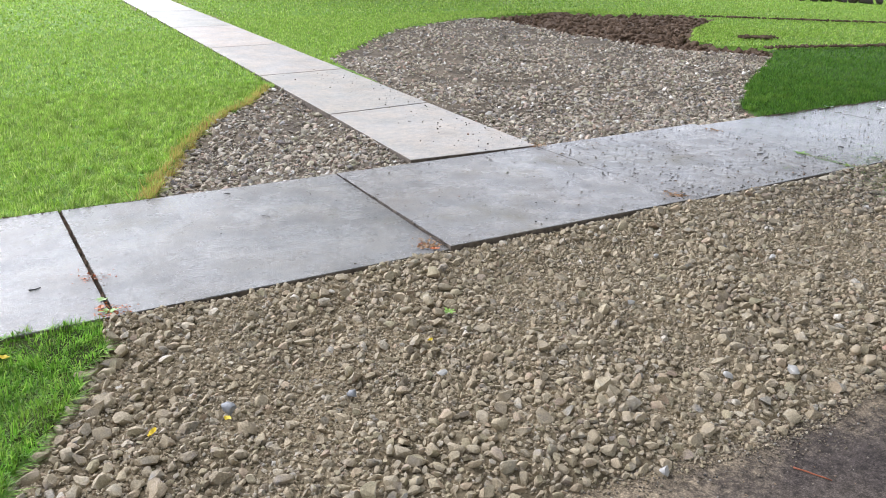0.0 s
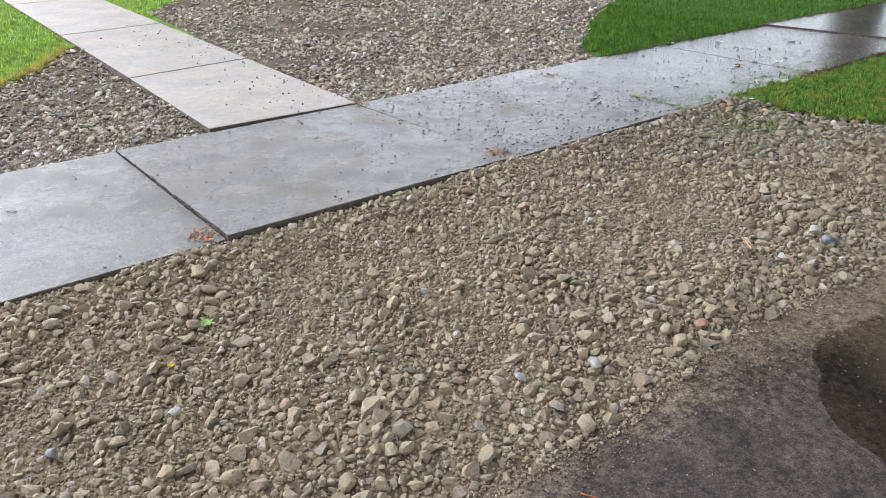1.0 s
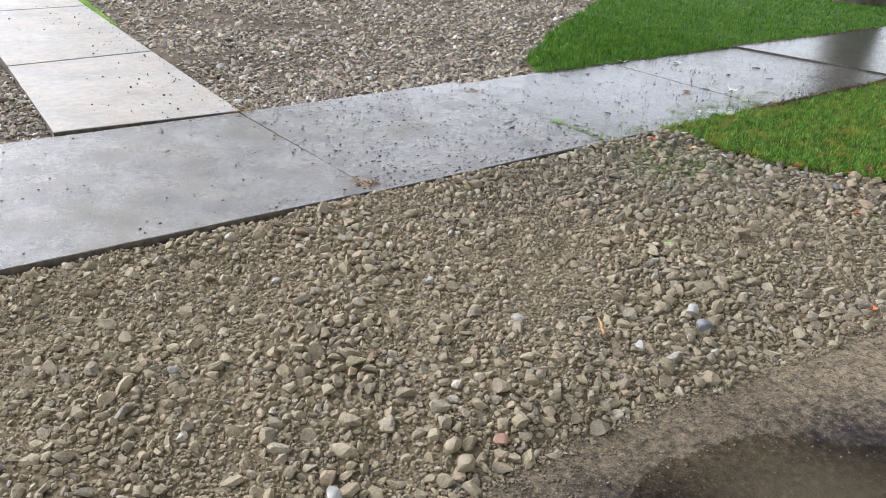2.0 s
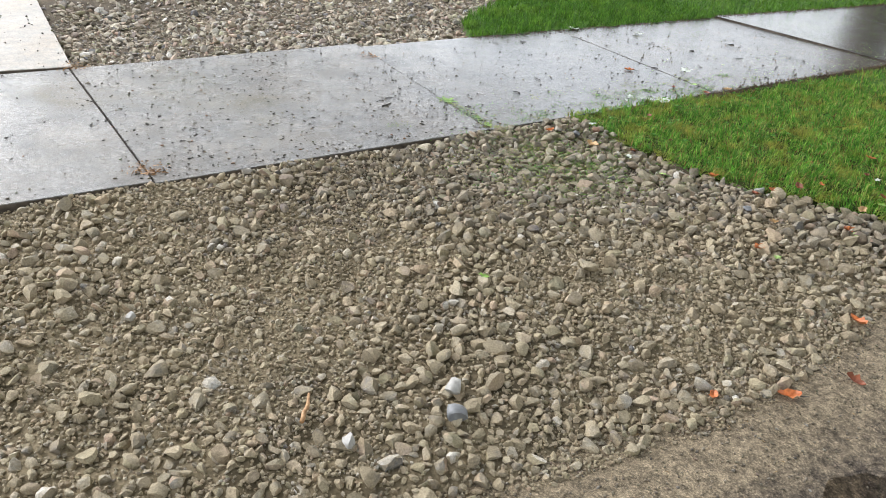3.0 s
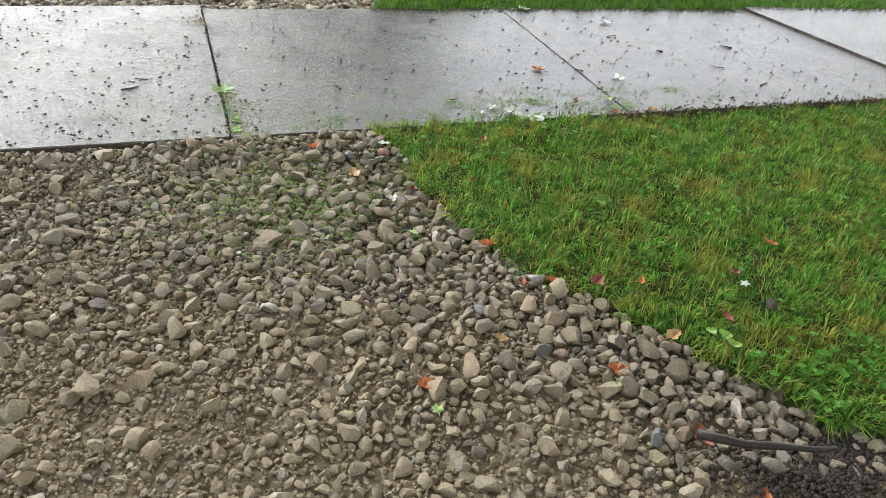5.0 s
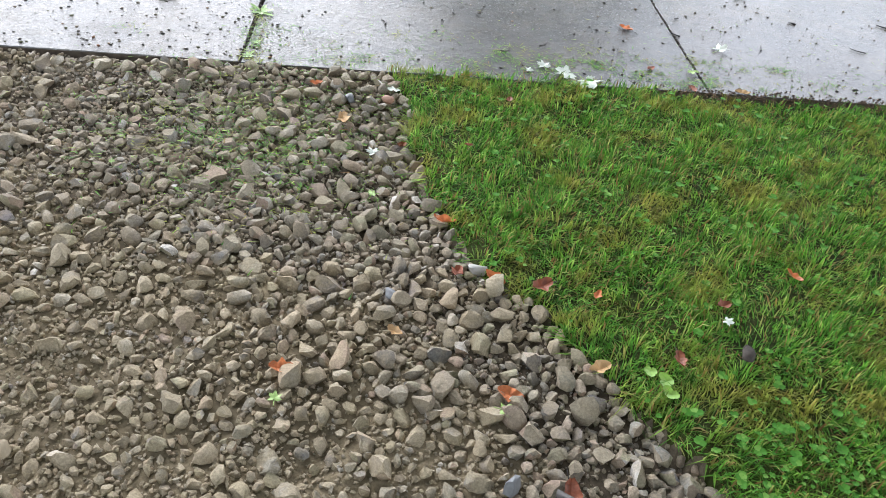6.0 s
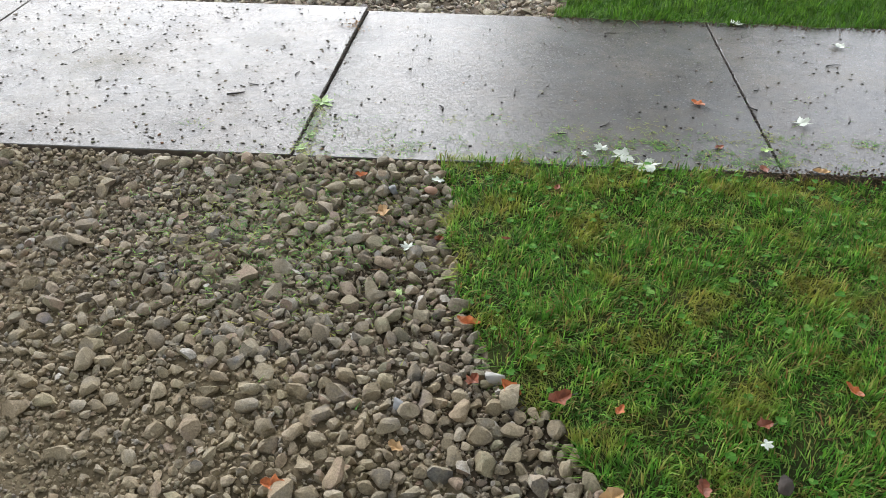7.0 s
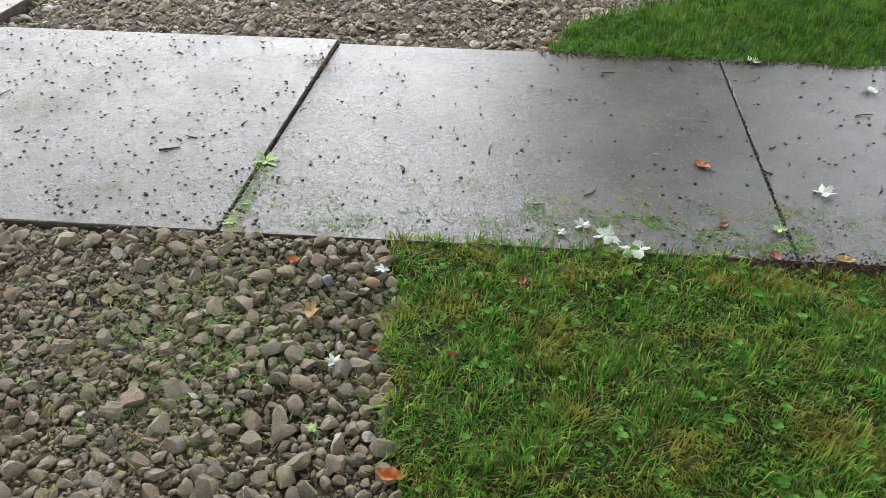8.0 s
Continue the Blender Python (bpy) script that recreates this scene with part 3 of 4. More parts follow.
# ---- gravel ----
BIG, BIG_F = stone_forms(26, 2, 5)
SMALL, SMALL_F = stone_forms(30, 1, 6)
ROUND, ROUND_F = stone_forms(22, 2, 7, 0.76, (0.42, 0.86))
SHARD, SHARD_F = stone_forms(30, 1, 16, 0.5)
GRAIN = np.array([(1, 0.1, 0), (0.1, 0.8, 0.1), (-0.9, 0, -0.1), (0, -0.75, 0), (0.1, 0.1, 0.65), (0, 0, -0.6)])[None] * np.random.default_rng(4).uniform(0.7, 1.2, (20, 6, 1))
GRAIN_F = np.array([(0, 1, 4), (1, 2, 4), (2, 3, 4), (3, 0, 4), (1, 0, 5), (2, 1, 5), (3, 2, 5), (0, 3, 5)])


def looseness(x, y):
    """0 where the stones have sunk in clay, 1 where they lie loose."""
    return np.clip(0.5 + 0.55 * wave(x, y, 0.5, 9) + 0.35 * wave(x, y, 0.19, 12), 0, 1)


def build_near_gravel():
    """The stones of the drive's mouth: sunk in clay and its crumbs, loose in drifts, packed along the lawn."""
    rng = np.random.default_rng(21)
    x0, x1, y0, y1 = -0.6, 6.7, 1.2, 3.19
    taken = None
    tiers = []
    for per, lo, hi, plain in ((1000, 0.021, 0.038, 0.19), (3400, 0.013, 0.022, 0.46), (8500, 0.006, 0.013, 0.95)):
        x, y = scatter(x0, x1, y0, y1, per, rng)
        r = lo + (hi - lo) * rng.uniform(0, 1, len(x)) ** 2.2
        edge = np.interp(y, SE_Y, SE_X) - x
        west = x - np.interp(y, SW_Y, SW_X)
        rim = np.maximum(np.clip(1.15 - edge / np.interp(y, [1.6, 2.3], [0.6, 1.0]), 0, 1), 0.35 * np.clip(1.2 - west / 0.4, 0, 1))
        front = np.clip(1.2 - (y - road_edge(x)) / 0.45, 0, 1)
        want = plain * (0.25 + 1.5 * looseness(x, y)) + np.maximum(0.9 * rim, 0.3 * front)
        ok = (zone(x, y) == 0) & (rng.uniform(0, 1, len(x)) < want) & (y + r < NEAR_Y)
        ok &= y > road_edge(x) + 0.03 * wave(x, y, 0.3, 14) + 0.03 * wave(x, y, 0.12, 15)
        tight = np.where(rim > 0.35, 0.62, 0.7)[ok]
        x, y, r = x[ok], y[ok], r[ok]
        keep, taken = packed(x, y, r, tight, taken)
        tiers.append((x[keep], y[keep], r[keep]))

    def lie(x, y, r, edge):
        """The height of a stone's middle: deep in clay, proud where loose."""
        return rest(x, y) + (0.08 + 0.36 * looseness(x, y) + 0.38 * np.clip(1.3 - edge / 0.6, 0, 1) * (1 - 0.7 * looseness(x, y))) * r

    def washed_from(x, y):
        return 0.4 + 1.9 * np.clip((y - 2.0) / 0.7, 0, 1) * rng.uniform(0.3, 1.1, len(x)) + 0.15 * wave(x, y, 0.3)

    bx, by, br = tiers[0]
    near = np.argsort(np.abs(by - 2.0))[:300]
    single = np.zeros(len(bx), bool)
    single[near] = True
    edge = np.interp(by, SE_Y, SE_X) - bx
    bz = lie(bx, by, br, edge)
    washed = (edge < washed_from(bx, by)) & ~single
    loose = ~single & ~washed
    v, f = spread_stones(BIG, BIG_F, bx[loose], by[loose], bz[loose], br[loose], 31, 0.3)
    mx, my, mr = tiers[1]
    medge = np.interp(my, SE_Y, SE_X) - mx
    mz = lie(mx, my, mr, medge)
    mw = medge < washed_from(mx, my)
    plain = ~mw & (mr > 0.0158)
    chips = ~mw & ~plain
    v2, f2 = spread_stones(BIG, BIG_F, mx[plain], my[plain], mz[plain], mr[plain], 32, 0.45)
    v3, f3 = spread_stones(SMALL, SMALL_F, mx[chips], my[chips], mz[chips], mr[chips], 37, 0.45)
    bed = tagged(new("gravel", mesh_of("gravel", np.concatenate([v, v2, v3]), np.concatenate([f, f2 + len(v), f3 + len(v) + len(v2)]), M_STONE, True, 34)),
                 "clay-dusted crushed stone spread over the drive entrance", "gravel", kind="stuff")
    wv, wf = spread_stones(ROUND, ROUND_F, bx[washed], by[washed], bz[washed], br[washed], 33)
    wv2, wf2 = spread_stones(ROUND, ROUND_F, mx[mw], my[mw], mz[mw], mr[mw], 34)
    rim = new("rim_stones", mesh_of("rim_stones", np.concatenate([wv, wv2]), np.concatenate([wf, wf2 + len(wv)]), M_STONE_GREY, True, 34))
    rim.parent = bed
    tagged(rim, "washed grey stones along the lawn's edge", kind="stuff")
    sx, sy, sr = tiers[2]
    v, f = spread_stones(SMALL, SMALL_F, sx, sy, rest(sx, sy) + 0.28 * sr, sr, 35, 0.5)
    # crumbs of clay and grit, thickest where the stones have sunk
    x, y = scatter(x0, x1, y0, y1, 8000, rng)
    r = 0.003 + 0.0075 * rng.uniform(0, 1, len(x)) ** 2
    ok = (zone(x, y) == 0) & (y > road_edge(x) - 0.05 + 0.04 * wave(x, y, 0.3, 14)) & (rng.uniform(0, 1, len(x)) < 1.0 - 0.45 * looseness(x, y))
    x, y, r = x[ok], y[ok], r[ok]
    v2, f2 = spread_stones(GRAIN, GRAIN_F, x, y, rest(x, y) + 0.45 * r, r, 36, 0.6)
    fines = new("fines", mesh_of("fines", np.concatenate([v, v2]), np.concatenate([f, f2 + len(v)]), [M_FINES, M_STONE_GREY], False))
    fx, fy = np.concatenate([sx, x]), np.concatenate([sy, y])
    # fines towards the right lawn take the darker grey stone
    wet = (np.interp(fy, SE_Y, SE_X) - fx) < 0.3 + 1.8 * np.clip((fy - 2.0) / 0.7, 0, 1) * rng.uniform(0.3, 1.1, len(fx))
    fines.data.polygons.foreach_set("material_index", np.repeat(wet, [len(SMALL_F)] * len(sx) + [len(GRAIN_F)] * len(x)).astype(np.int32))
    fines.parent = bed
    tagged(fines, "fine grit and small chips in brown clay", kind="stuff")
    shapes = [mesh_of("stone", form, BIG_F, M_STONE_ONE, True, 34) for form in BIG]
    pick = random.Random(8)
    for i in np.flatnonzero(single):
        s = new("stone", shapes[pick.randrange(len(shapes))])
        s.parent = bed
        s.matrix_basis = pose(bx[i], by[i], float(bz[i]), pick.gauss(0, 14), pick.gauss(0, 14), pick.uniform(0, 360)) @ Matrix.Diagonal((br[i], br[i], br[i], 1))
    return bed


build_near_gravel()


def build_far_gravel(name, label, x0, x1, y0, y1, west):
    rng = np.random.default_rng(51 + west)
    vs, fs, base = [], [], 0
    for per, lo, hi, forms, ff, limit in ((180, 0.02, 0.036, SHARD, SHARD_F, 99), (380, 0.012, 0.021, SHARD, SHARD_F, 10), (900, 0.008, 0.017, SHARD, SHARD_F, 6.0), (420, 0.006, 0.013, GRAIN, GRAIN_F, 8), (1800, 0.003, 0.009, GRAIN, GRAIN_F, 5.9)):
        x, y = scatter(x0, x1, y0, y1, per, rng)
        r = rng.uniform(lo, hi, len(x))
        side = x < path_left(y) if west else x > path_right(y)
        want = 0.2 + 0.9 * np.clip(0.5 + 0.6 * wave(x, y, 0.9, 17) + 0.35 * wave(x, y, 0.25, 18), 0, 1)
        want = np.maximum(want, np.clip((6.2 - y) / 0.8, 0, 0.85))
        ok = (zone(x, y) == 0) & side & (rng.uniform(0, 1, len(x)) < want) & (y > FAR_Y + r) & (y < limit)
        x, y, r = x[ok], y[ok], r[ok]
        v, f = spread_stones(forms, ff, x, y, height(x, y) + 0.32 * r, r, 52, 0.5)
        vs.append(v)
        fs.append(f + base)
        base += len(v)
    return tagged(new(name, mesh_of(name, np.concatenate(vs), np.concatenate(fs), M_STONE_FAR, False)), label, "gravel", kind="stuff")


build_far_gravel("gravel", "small patch of grey gravel between lawn and garden path", 0.9, 3.0, 4.7, 8.2, 1)
build_far_gravel("gravel", "wide bed of grey crushed stone behind the pavement", 3.6, 10.5, 4.7, 14.8, 0)


def build_dug_soil():
    rng = np.random.default_rng(61)
    x, y = scatter(9.6, 15.4, 7.6, 15.5, 125, rng)
    r = 0.012 + 0.06 * rng.uniform(0, 1, len(x)) ** 3
    ok = zone(x, y) == 2
    x, y, r = x[ok], y[ok], r[ok]
    v, f = spread_stones(SMALL, SMALL_F, x, y, height(x, y) + 0.3 * r, r, 62)
    tagged(new("dug_earth", mesh_of("dug_earth", v, f, M_DIRT, True)), "strip of dark freshly dug earth behind the gravel", "soil", kind="stuff")
    # two spade cuts and a small hole in the turf
    for a, b, wide in (((14.9, 13.0), (18.5, 9.6), 0.07), ((10.9, 8.2), (14.5, 7.35), 0.09), ((11.85, 9.45), (12.5, 9.2), 0.2)):
        n = int(300 * math.dist(a, b) * wide / 0.2) + 30
        u, w = rng.uniform(0, 1, n), rng.normal(0, wide * 0.5, n)
        x = a[0] + (b[0] - a[0]) * u + w * 0.5
        y = a[1] + (b[1] - a[1]) * u + w * 0.8 + 0.05 * np.sin(9 * u)
        r = rng.uniform(0.012, 0.036, n)
        v, f = spread_stones(SMALL, SMALL_F, x, y, 0.012 + 0.5 * r, r, 63)
        tagged(new("turf_cut", mesh_of("turf_cut", v, f, M_DIRT, True)), "crumbled dark earth along a spade cut in the lawn", "soil", kind="stuff")


build_dug_soil()


# ---- grass ----
def blades(x, y, z, tall, wide, lean, seed, fine=True):
    """Grass blades: fine ones bend in the middle (a quad split in two and a tip), coarse ones are one triangle."""
    rng = np.random.default_rng(seed)
    n = len(x)
    a = rng.uniform(0, 2 * np.pi, n)
    b = 2.4 * wave(x, y, 0.1, 41) + 2.8 * wave(x, y, 0.3, 42) + rng.normal(0, 1.0, n)
    sx, sy = np.cos(a) * wide / 2, np.sin(a) * wide / 2
    out = np.minimum(np.abs(rng.normal(0, 1, n)) * lean, 2.2) * tall
    lx, ly = np.cos(b) * out, np.sin(b) * out
    h = tall * np.clip(1.0 - 0.3 * (out / tall) ** 2, 0.2, 1)
    p = np.stack([x, y, z], -1)
    s = np.stack([sx, sy, 0 * sx], -1)
    tip = p + np.stack([lx, ly, h], -1)
    if not fine:
        v = np.stack([p - s, p + s, tip], 1).reshape(-1, 3)
        return v, np.arange(3 * n).reshape(n, 3)
    mid = p + np.stack([lx * 0.4, ly * 0.4, h * 0.8], -1)
    v = np.stack([p - s, p + s, mid + s * 0.8, mid - s * 0.8, tip], 1).reshape(-1, 3)
    k = 5 * np.arange(n)[:, None]
    f = np.concatenate([k + [0, 1, 2], k + [0, 2, 3], k + [3, 2, 4]], 0)
    return v, f


def lawn(name, label, mat, patches, seed, tall, lean=0.75):
    """patches: x0, x1, y0, y1, blades a square metre, width, fine, a test of x and y."""
    rng = np.random.default_rng(seed)
    vs, fs, base = [], [], 0
    for x0, x1, y0, y1, per, wide, fine, test, *flat in patches:
        x, y = scatter(x0, x1, y0, y1, per, rng)
        spill = np.where((y > NEAR_Y - 0.2) & (y < NEAR_Y + 0.1), -0.012, np.where((y > FAR_Y - 0.1) & (y < FAR_Y + 0.2), 0.02, 0.0)) * (1 + 1.1 * wave(x, y, 0.16, 2) + 0.7 * wave(x, y, 0.05, 4))
        ok = (zone(x, y + spill) == 1) & test(x, y)
        ok &= rng.uniform(0, 1, len(x)) < 0.72 + 0.4 * wave(x, y, 0.12, 3)
        ok &= ~((x > 6.8) & (x < 9.5) & (y < FAR_Y - 0.3) & (y > NEAR_Y - 0.03 + 0.025 * wave(x, y, 0.2, 8)))
        x, y = x[ok], y[ok]
        t = tall * rng.uniform(0.5, 1.25, len(x)) * (1 + 0.25 * wave(x, y, 0.21, 6) + 0.38 * wave(x, y, 0.07, 7))
        v, f = blades(x, y, np.where((y > NEAR_Y) & (y < FAR_Y), 0.001, height(x, y) - 0.004), t, wide * rng.uniform(0.6, 1.2, len(x)), flat[0] if flat else lean, seed + 1, fine)
        vs.append(v)
        fs.append(f + base)
        base += len(v)
    return tagged(new(name, mesh_of(name, np.concatenate(vs), np.concatenate(fs), mat, False)), label, "lawn", kind="stuff")


def anywhere(x, y):
    return x == x


lawn("lawn", "short wet lawn with clover and brown thatch beside the gravel", M_GRASS_NEAR,
     [(5.7, 8.2, 1.2, 3.27, 22000, 0.0046, True, lambda x, y: x > 5), (5.7, 8.2, 1.2, 3.25, 24000, 0.0055, False, lambda x, y: x > 5, 3.0), (8.2, 12.5, 1.2, 3.25, 7500, 0.0085, False, anywhere, 1.8), (12.5, 24, 0.8, 3.25, 700, 0.02, False, anywhere)], 71, 0.036, 1.9)
lawn("lawn", "small tongue of green lawn between pavement and gravel", M_GRASS_FRESH,
     [(-0.7, 0.5, 1.3, 3.24, 24000, 0.0045, True, lambda x, y: x < 2), (-0.7, 0.5, 1.3, 3.24, 24000, 0.006, False, lambda x, y: x < 2, 3.0), (-5.0, -0.7, 1.0, 3.22, 900, 0.014, False, anywhere)], 73, 0.03, 1.8)
lawn("lawn", "bright green lawn with a ragged yellowed edge", M_GRASS_BRIGHT,
     [(-1.5, 3.0, 4.72, 8.5, 8000, 0.008, False, lambda x, y: x < path_left(y)), (-1.5, 3.0, 4.72, 8.5, 4500, 0.012, False, lambda x, y: x < path_left(y), 3.0), (-4, 4.2, 8.5, 14, 2200, 0.016, False, lambda x, y: x < path_left(y)),
      (-8, 5.5, 14, 25, 450, 0.04, False, lambda x, y: x < path_left(y))], 75, 0.045, 1.1)
lawn("lawn", "bright green back lawn with spade cuts and a hole", M_GRASS_BRIGHT,
     [(4.2, 14, 9.3, 16, 2000, 0.017, False, lambda x, y: x > path_right(y)), (4.5, 27, 16, 27, 380, 0.04, False, lambda x, y: x > path_right(y)),
      (10.5, 27, 8.0, 16, 900, 0.025, False, lambda x, y: (y - 8.25 > -0.22 * (x - 10.6)) & (x > 10.5))], 77, 0.045, 1.1)
lawn("lawn", "thick lawn overhanging the pavement, tree shade put into its green", M_GRASS_SHADED,
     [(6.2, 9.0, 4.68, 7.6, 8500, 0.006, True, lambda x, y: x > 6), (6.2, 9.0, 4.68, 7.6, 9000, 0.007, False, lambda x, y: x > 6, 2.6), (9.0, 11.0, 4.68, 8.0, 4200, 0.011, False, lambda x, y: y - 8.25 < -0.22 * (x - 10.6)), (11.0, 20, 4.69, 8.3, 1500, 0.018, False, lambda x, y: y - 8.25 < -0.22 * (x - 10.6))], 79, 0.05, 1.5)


def dry_edge():
    """The yellowed band where the lawn meets the gravel patch."""
    rng = np.random.default_rng(81)
    n = 3600
    y = rng.uniform(4.72, 8.1, n)
    x = np.interp(y, NW_Y, NW_X) - np.abs(rng.normal(0, 0.045, n)) + 0.025 + 0.03 * wave(y, y, 0.2, 3)
    v, f = blades(x, y, height(x, y), 0.05 * rng.uniform(0.6, 1.2, n), 0.01 * rng.uniform(0.6, 1.2, n), 1.1, 82, False)
    tagged(new("dry_grass", mesh_of("dry_grass", v, f, M_GRASS_DRY)), "yellowed grass along the cut edge of the lawn", "grass", kind="stuff")


dry_edge()


def leaflet(bm, cx, cy, cz, length, wide, turn, up, notch=0.0):
    """A leaf blade of six faces, folded along its rib."""
    pts = [(0, 0, 0), (0.35, 0.5, 0.06), (0.75, 0.42, 0.05), (1.0 - notch, 0, 0), (0.75, -0.42, 0.05), (0.35, -0.5, 0.06), (0.5, 0, -0.02)]
    c, s = math.cos(turn), math.sin(turn)
    vs = []
    for u, w, h in pts:
        a, b = u * length, w * wide
        vs.append(bm.verts.new((cx + a * c - b * s, cy + a * s + b * c, cz + h * wide + u * length * up)))
    for i in range(6):
        bm.faces.new((vs[6], vs[i], vs[(i + 1) % 6]))


def build_clover():
    rng = random.Random(91)
    for label, spots in (("round clover leaves scattered through the lawn", [(rng.uniform(5.9, 7.9), rng.uniform(1.4, 3.2)) for _ in range(1000)]),
                         ("dense patch of bright clover at the lawn's corner", [(rng.gauss(6.62, 0.13), rng.gauss(1.5, 0.12)) for _ in range(150)])):
        bm = bmesh.new()
        for x, y in spots:
            if int(zone(x, y)) != 1 or (abs(math.sin(7 * x + 3 * y)) < 0.35 and len(spots) > 300):
                continue
            z, size, a = float(height(x, y)) + rng.uniform(0.018, 0.036), 0.005 + 0.012 * rng.uniform(0, 1) ** 2.5, rng.uniform(0, 6.3)
            for k in range(3):
                leaflet(bm, x, y, z, size, size * 1.1, a + k * 2.094, rng.uniform(-0.1, 0.3), 0.12)
        tagged(new("clover", link_mesh("clover", bm, M_CLOVER)), label, "clover", kind="stuff")
    bm = bmesh.new()
    for _ in range(420):
        y = 4.75 + 5.5 * rng.uniform(0, 1) ** 1.6
        x = rng.uniform(-1.2, 3.0)
        if int(zone(x, y)) != 1 or x > float(path_left(y)) - 0.03 or wave(np.float64(x), np.float64(y), 0.6, 44) < -0.25:
            continue
        size, a = rng.uniform(0.015, 0.034), rng.uniform(0, 6.3)
        for k in range(rng.randrange(3, 6)):
            leaflet(bm, x, y, 0.03, size, size * 0.45, a + k * 1.4, rng.uniform(0.0, 0.5))
    tagged(new("broad_weeds", link_mesh("broad_weeds", bm, M_BROAD)), "broad-leaved weeds scattered through the bright lawn", "weed", kind="stuff")


build_clover()


# ---- small things ----
def top_of(x, y):
    if NEAR_Y < y < FAR_Y:
        return float(slab_top(x, y)) + 0.002
    z = int(zone(x, y))
    if y < float(road_edge(x)):
        return float(road_height(x, y)) + 0.004
    return float(height(x, y)) + (0.03 if z == 1 else 0.022)


def fallen_leaf(x, y, size, turn, mat, label, curl=0.7, name="fallen_leaf"):
    """A dry, curled leaf with a toothed edge and a stalk."""
    rng = random.Random(int(x * 1000 + y * 77))
    leaf = tagged(new(name), label, "leaf", "fallen leaves")
    on_slab = NEAR_Y < y < FAR_Y
    tip = 3 if on_slab else 12
    curl = 0.45 if on_slab else curl
    leaf.matrix_basis = pose(x, y, top_of(x, y) + (0.001 if on_slab else 0.004), rng.uniform(-tip, tip), rng.uniform(-tip, tip), turn)
    bm = bmesh.new()
    rib = [bm.verts.new((size * (u - 0.5), 0, -0.03 * size + curl * size * (u - 0.5) ** 2)) for u in np.linspace(0, 1, 7)]
    for side in (1, -1):
        rim = []
        for k, u in enumerate(np.linspace(0, 1, 7)):
            w = size * 0.3 * math.sin(math.pi * min(1, u * 0.9 + 0.08)) * (1.18 if k % 2 else 0.85) * rng.uniform(0.8, 1.15)
            rim.append(bm.verts.new((size * (u - 0.5), side * w, curl * size * (u - 0.5) ** 2 + curl * 0.6 * w * rng.uniform(0.3, 1.6) + rng.uniform(0, 0.05) * size)))
        for k in range(6):
            q = (rib[k], rib[k + 1], rim[k + 1], rim[k])
            bm.faces.new(q if side > 0 else q[::-1])
    part("leaf_blade", bm, mat, leaf)
    bm = bmesh.new()
    bmesh.ops.create_cone(bm, segments=5, radius1=size * 0.02, radius2=size * 0.012, depth=size * 0.4, cap_ends=True,
                          matrix=pose(-size * 0.66, 0, 0, 0, 90, 0))
    part("stalk", bm, M_TWIG, leaf)
    return leaf


def lobed_leaf(x, y, size, turn, mat, label):
    """A maple-like leaf lying pale side up, with five deep lobes."""
    rng = random.Random(int(x * 913 + y * 57))
    leaf = tagged(new("lobed_leaf"), label, "leaf", "pale leaves")
    leaf.matrix_basis = pose(x, y, top_of(x, y) + 0.005, rng.uniform(-10, 10), rng.uniform(-10, 10), turn)
    bm = bmesh.new()
    centre = bm.verts.new((0, 0, 0.002))
    ring = []
    for k in range(45):
        a = -154 + 7 * k
        lobe = max(math.exp(-((a - at) / 23) ** 2) * r for at, r in ((0, 1.0), (-52, 0.85), (52, 0.85), (-108, 0.6), (108, 0.6)))
        r = size * 0.56 * (0.34 + 0.66 * lobe) * (1.07 if k % 2 else 0.92) * rng.uniform(0.88, 1.12)
        ring.append(bm.verts.new((r * math.cos(radians(a)), r * math.sin(radians(a)), 0.16 * r * math.sin(3 * radians(a)) + 0.12 * r + rng.uniform(0, 0.03) * size)))
    for a, b in zip(ring, ring[1:]):
        bm.faces.new((centre, a, b))
    part("leaf_blade", bm, mat, leaf)
    bm = bmesh.new()
    bmesh.ops.create_cone(bm, segments=5, radius1=0.0012, radius2=0.0009, depth=size * 0.5, cap_ends=True, matrix=pose(-size * 0.25, 0, 0.001, 0, 90, 0))
    part("stalk", bm, M_LEAF_LIME, leaf)


def weed(x, y, size, label, count=8, broad=0.32):
    """A flat rosette of toothed leaves."""
    rng = random.Random(int(x * 511 + y * 91))
    w = tagged(new("weed"), label, "weed", "weeds")
    w.matrix_basis = pose(x, y, top_of(x, y) - 0.002)
    for k in range(count):
        bm = bmesh.new()
        leaflet(bm, 0, 0, 0.002, size * rng.uniform(0.6, 1.1), size * broad, k * 6.283 / count + rng.uniform(-0.3, 0.3), rng.uniform(0.05, 0.3))
        part("leaf", bm, M_WEED, w)


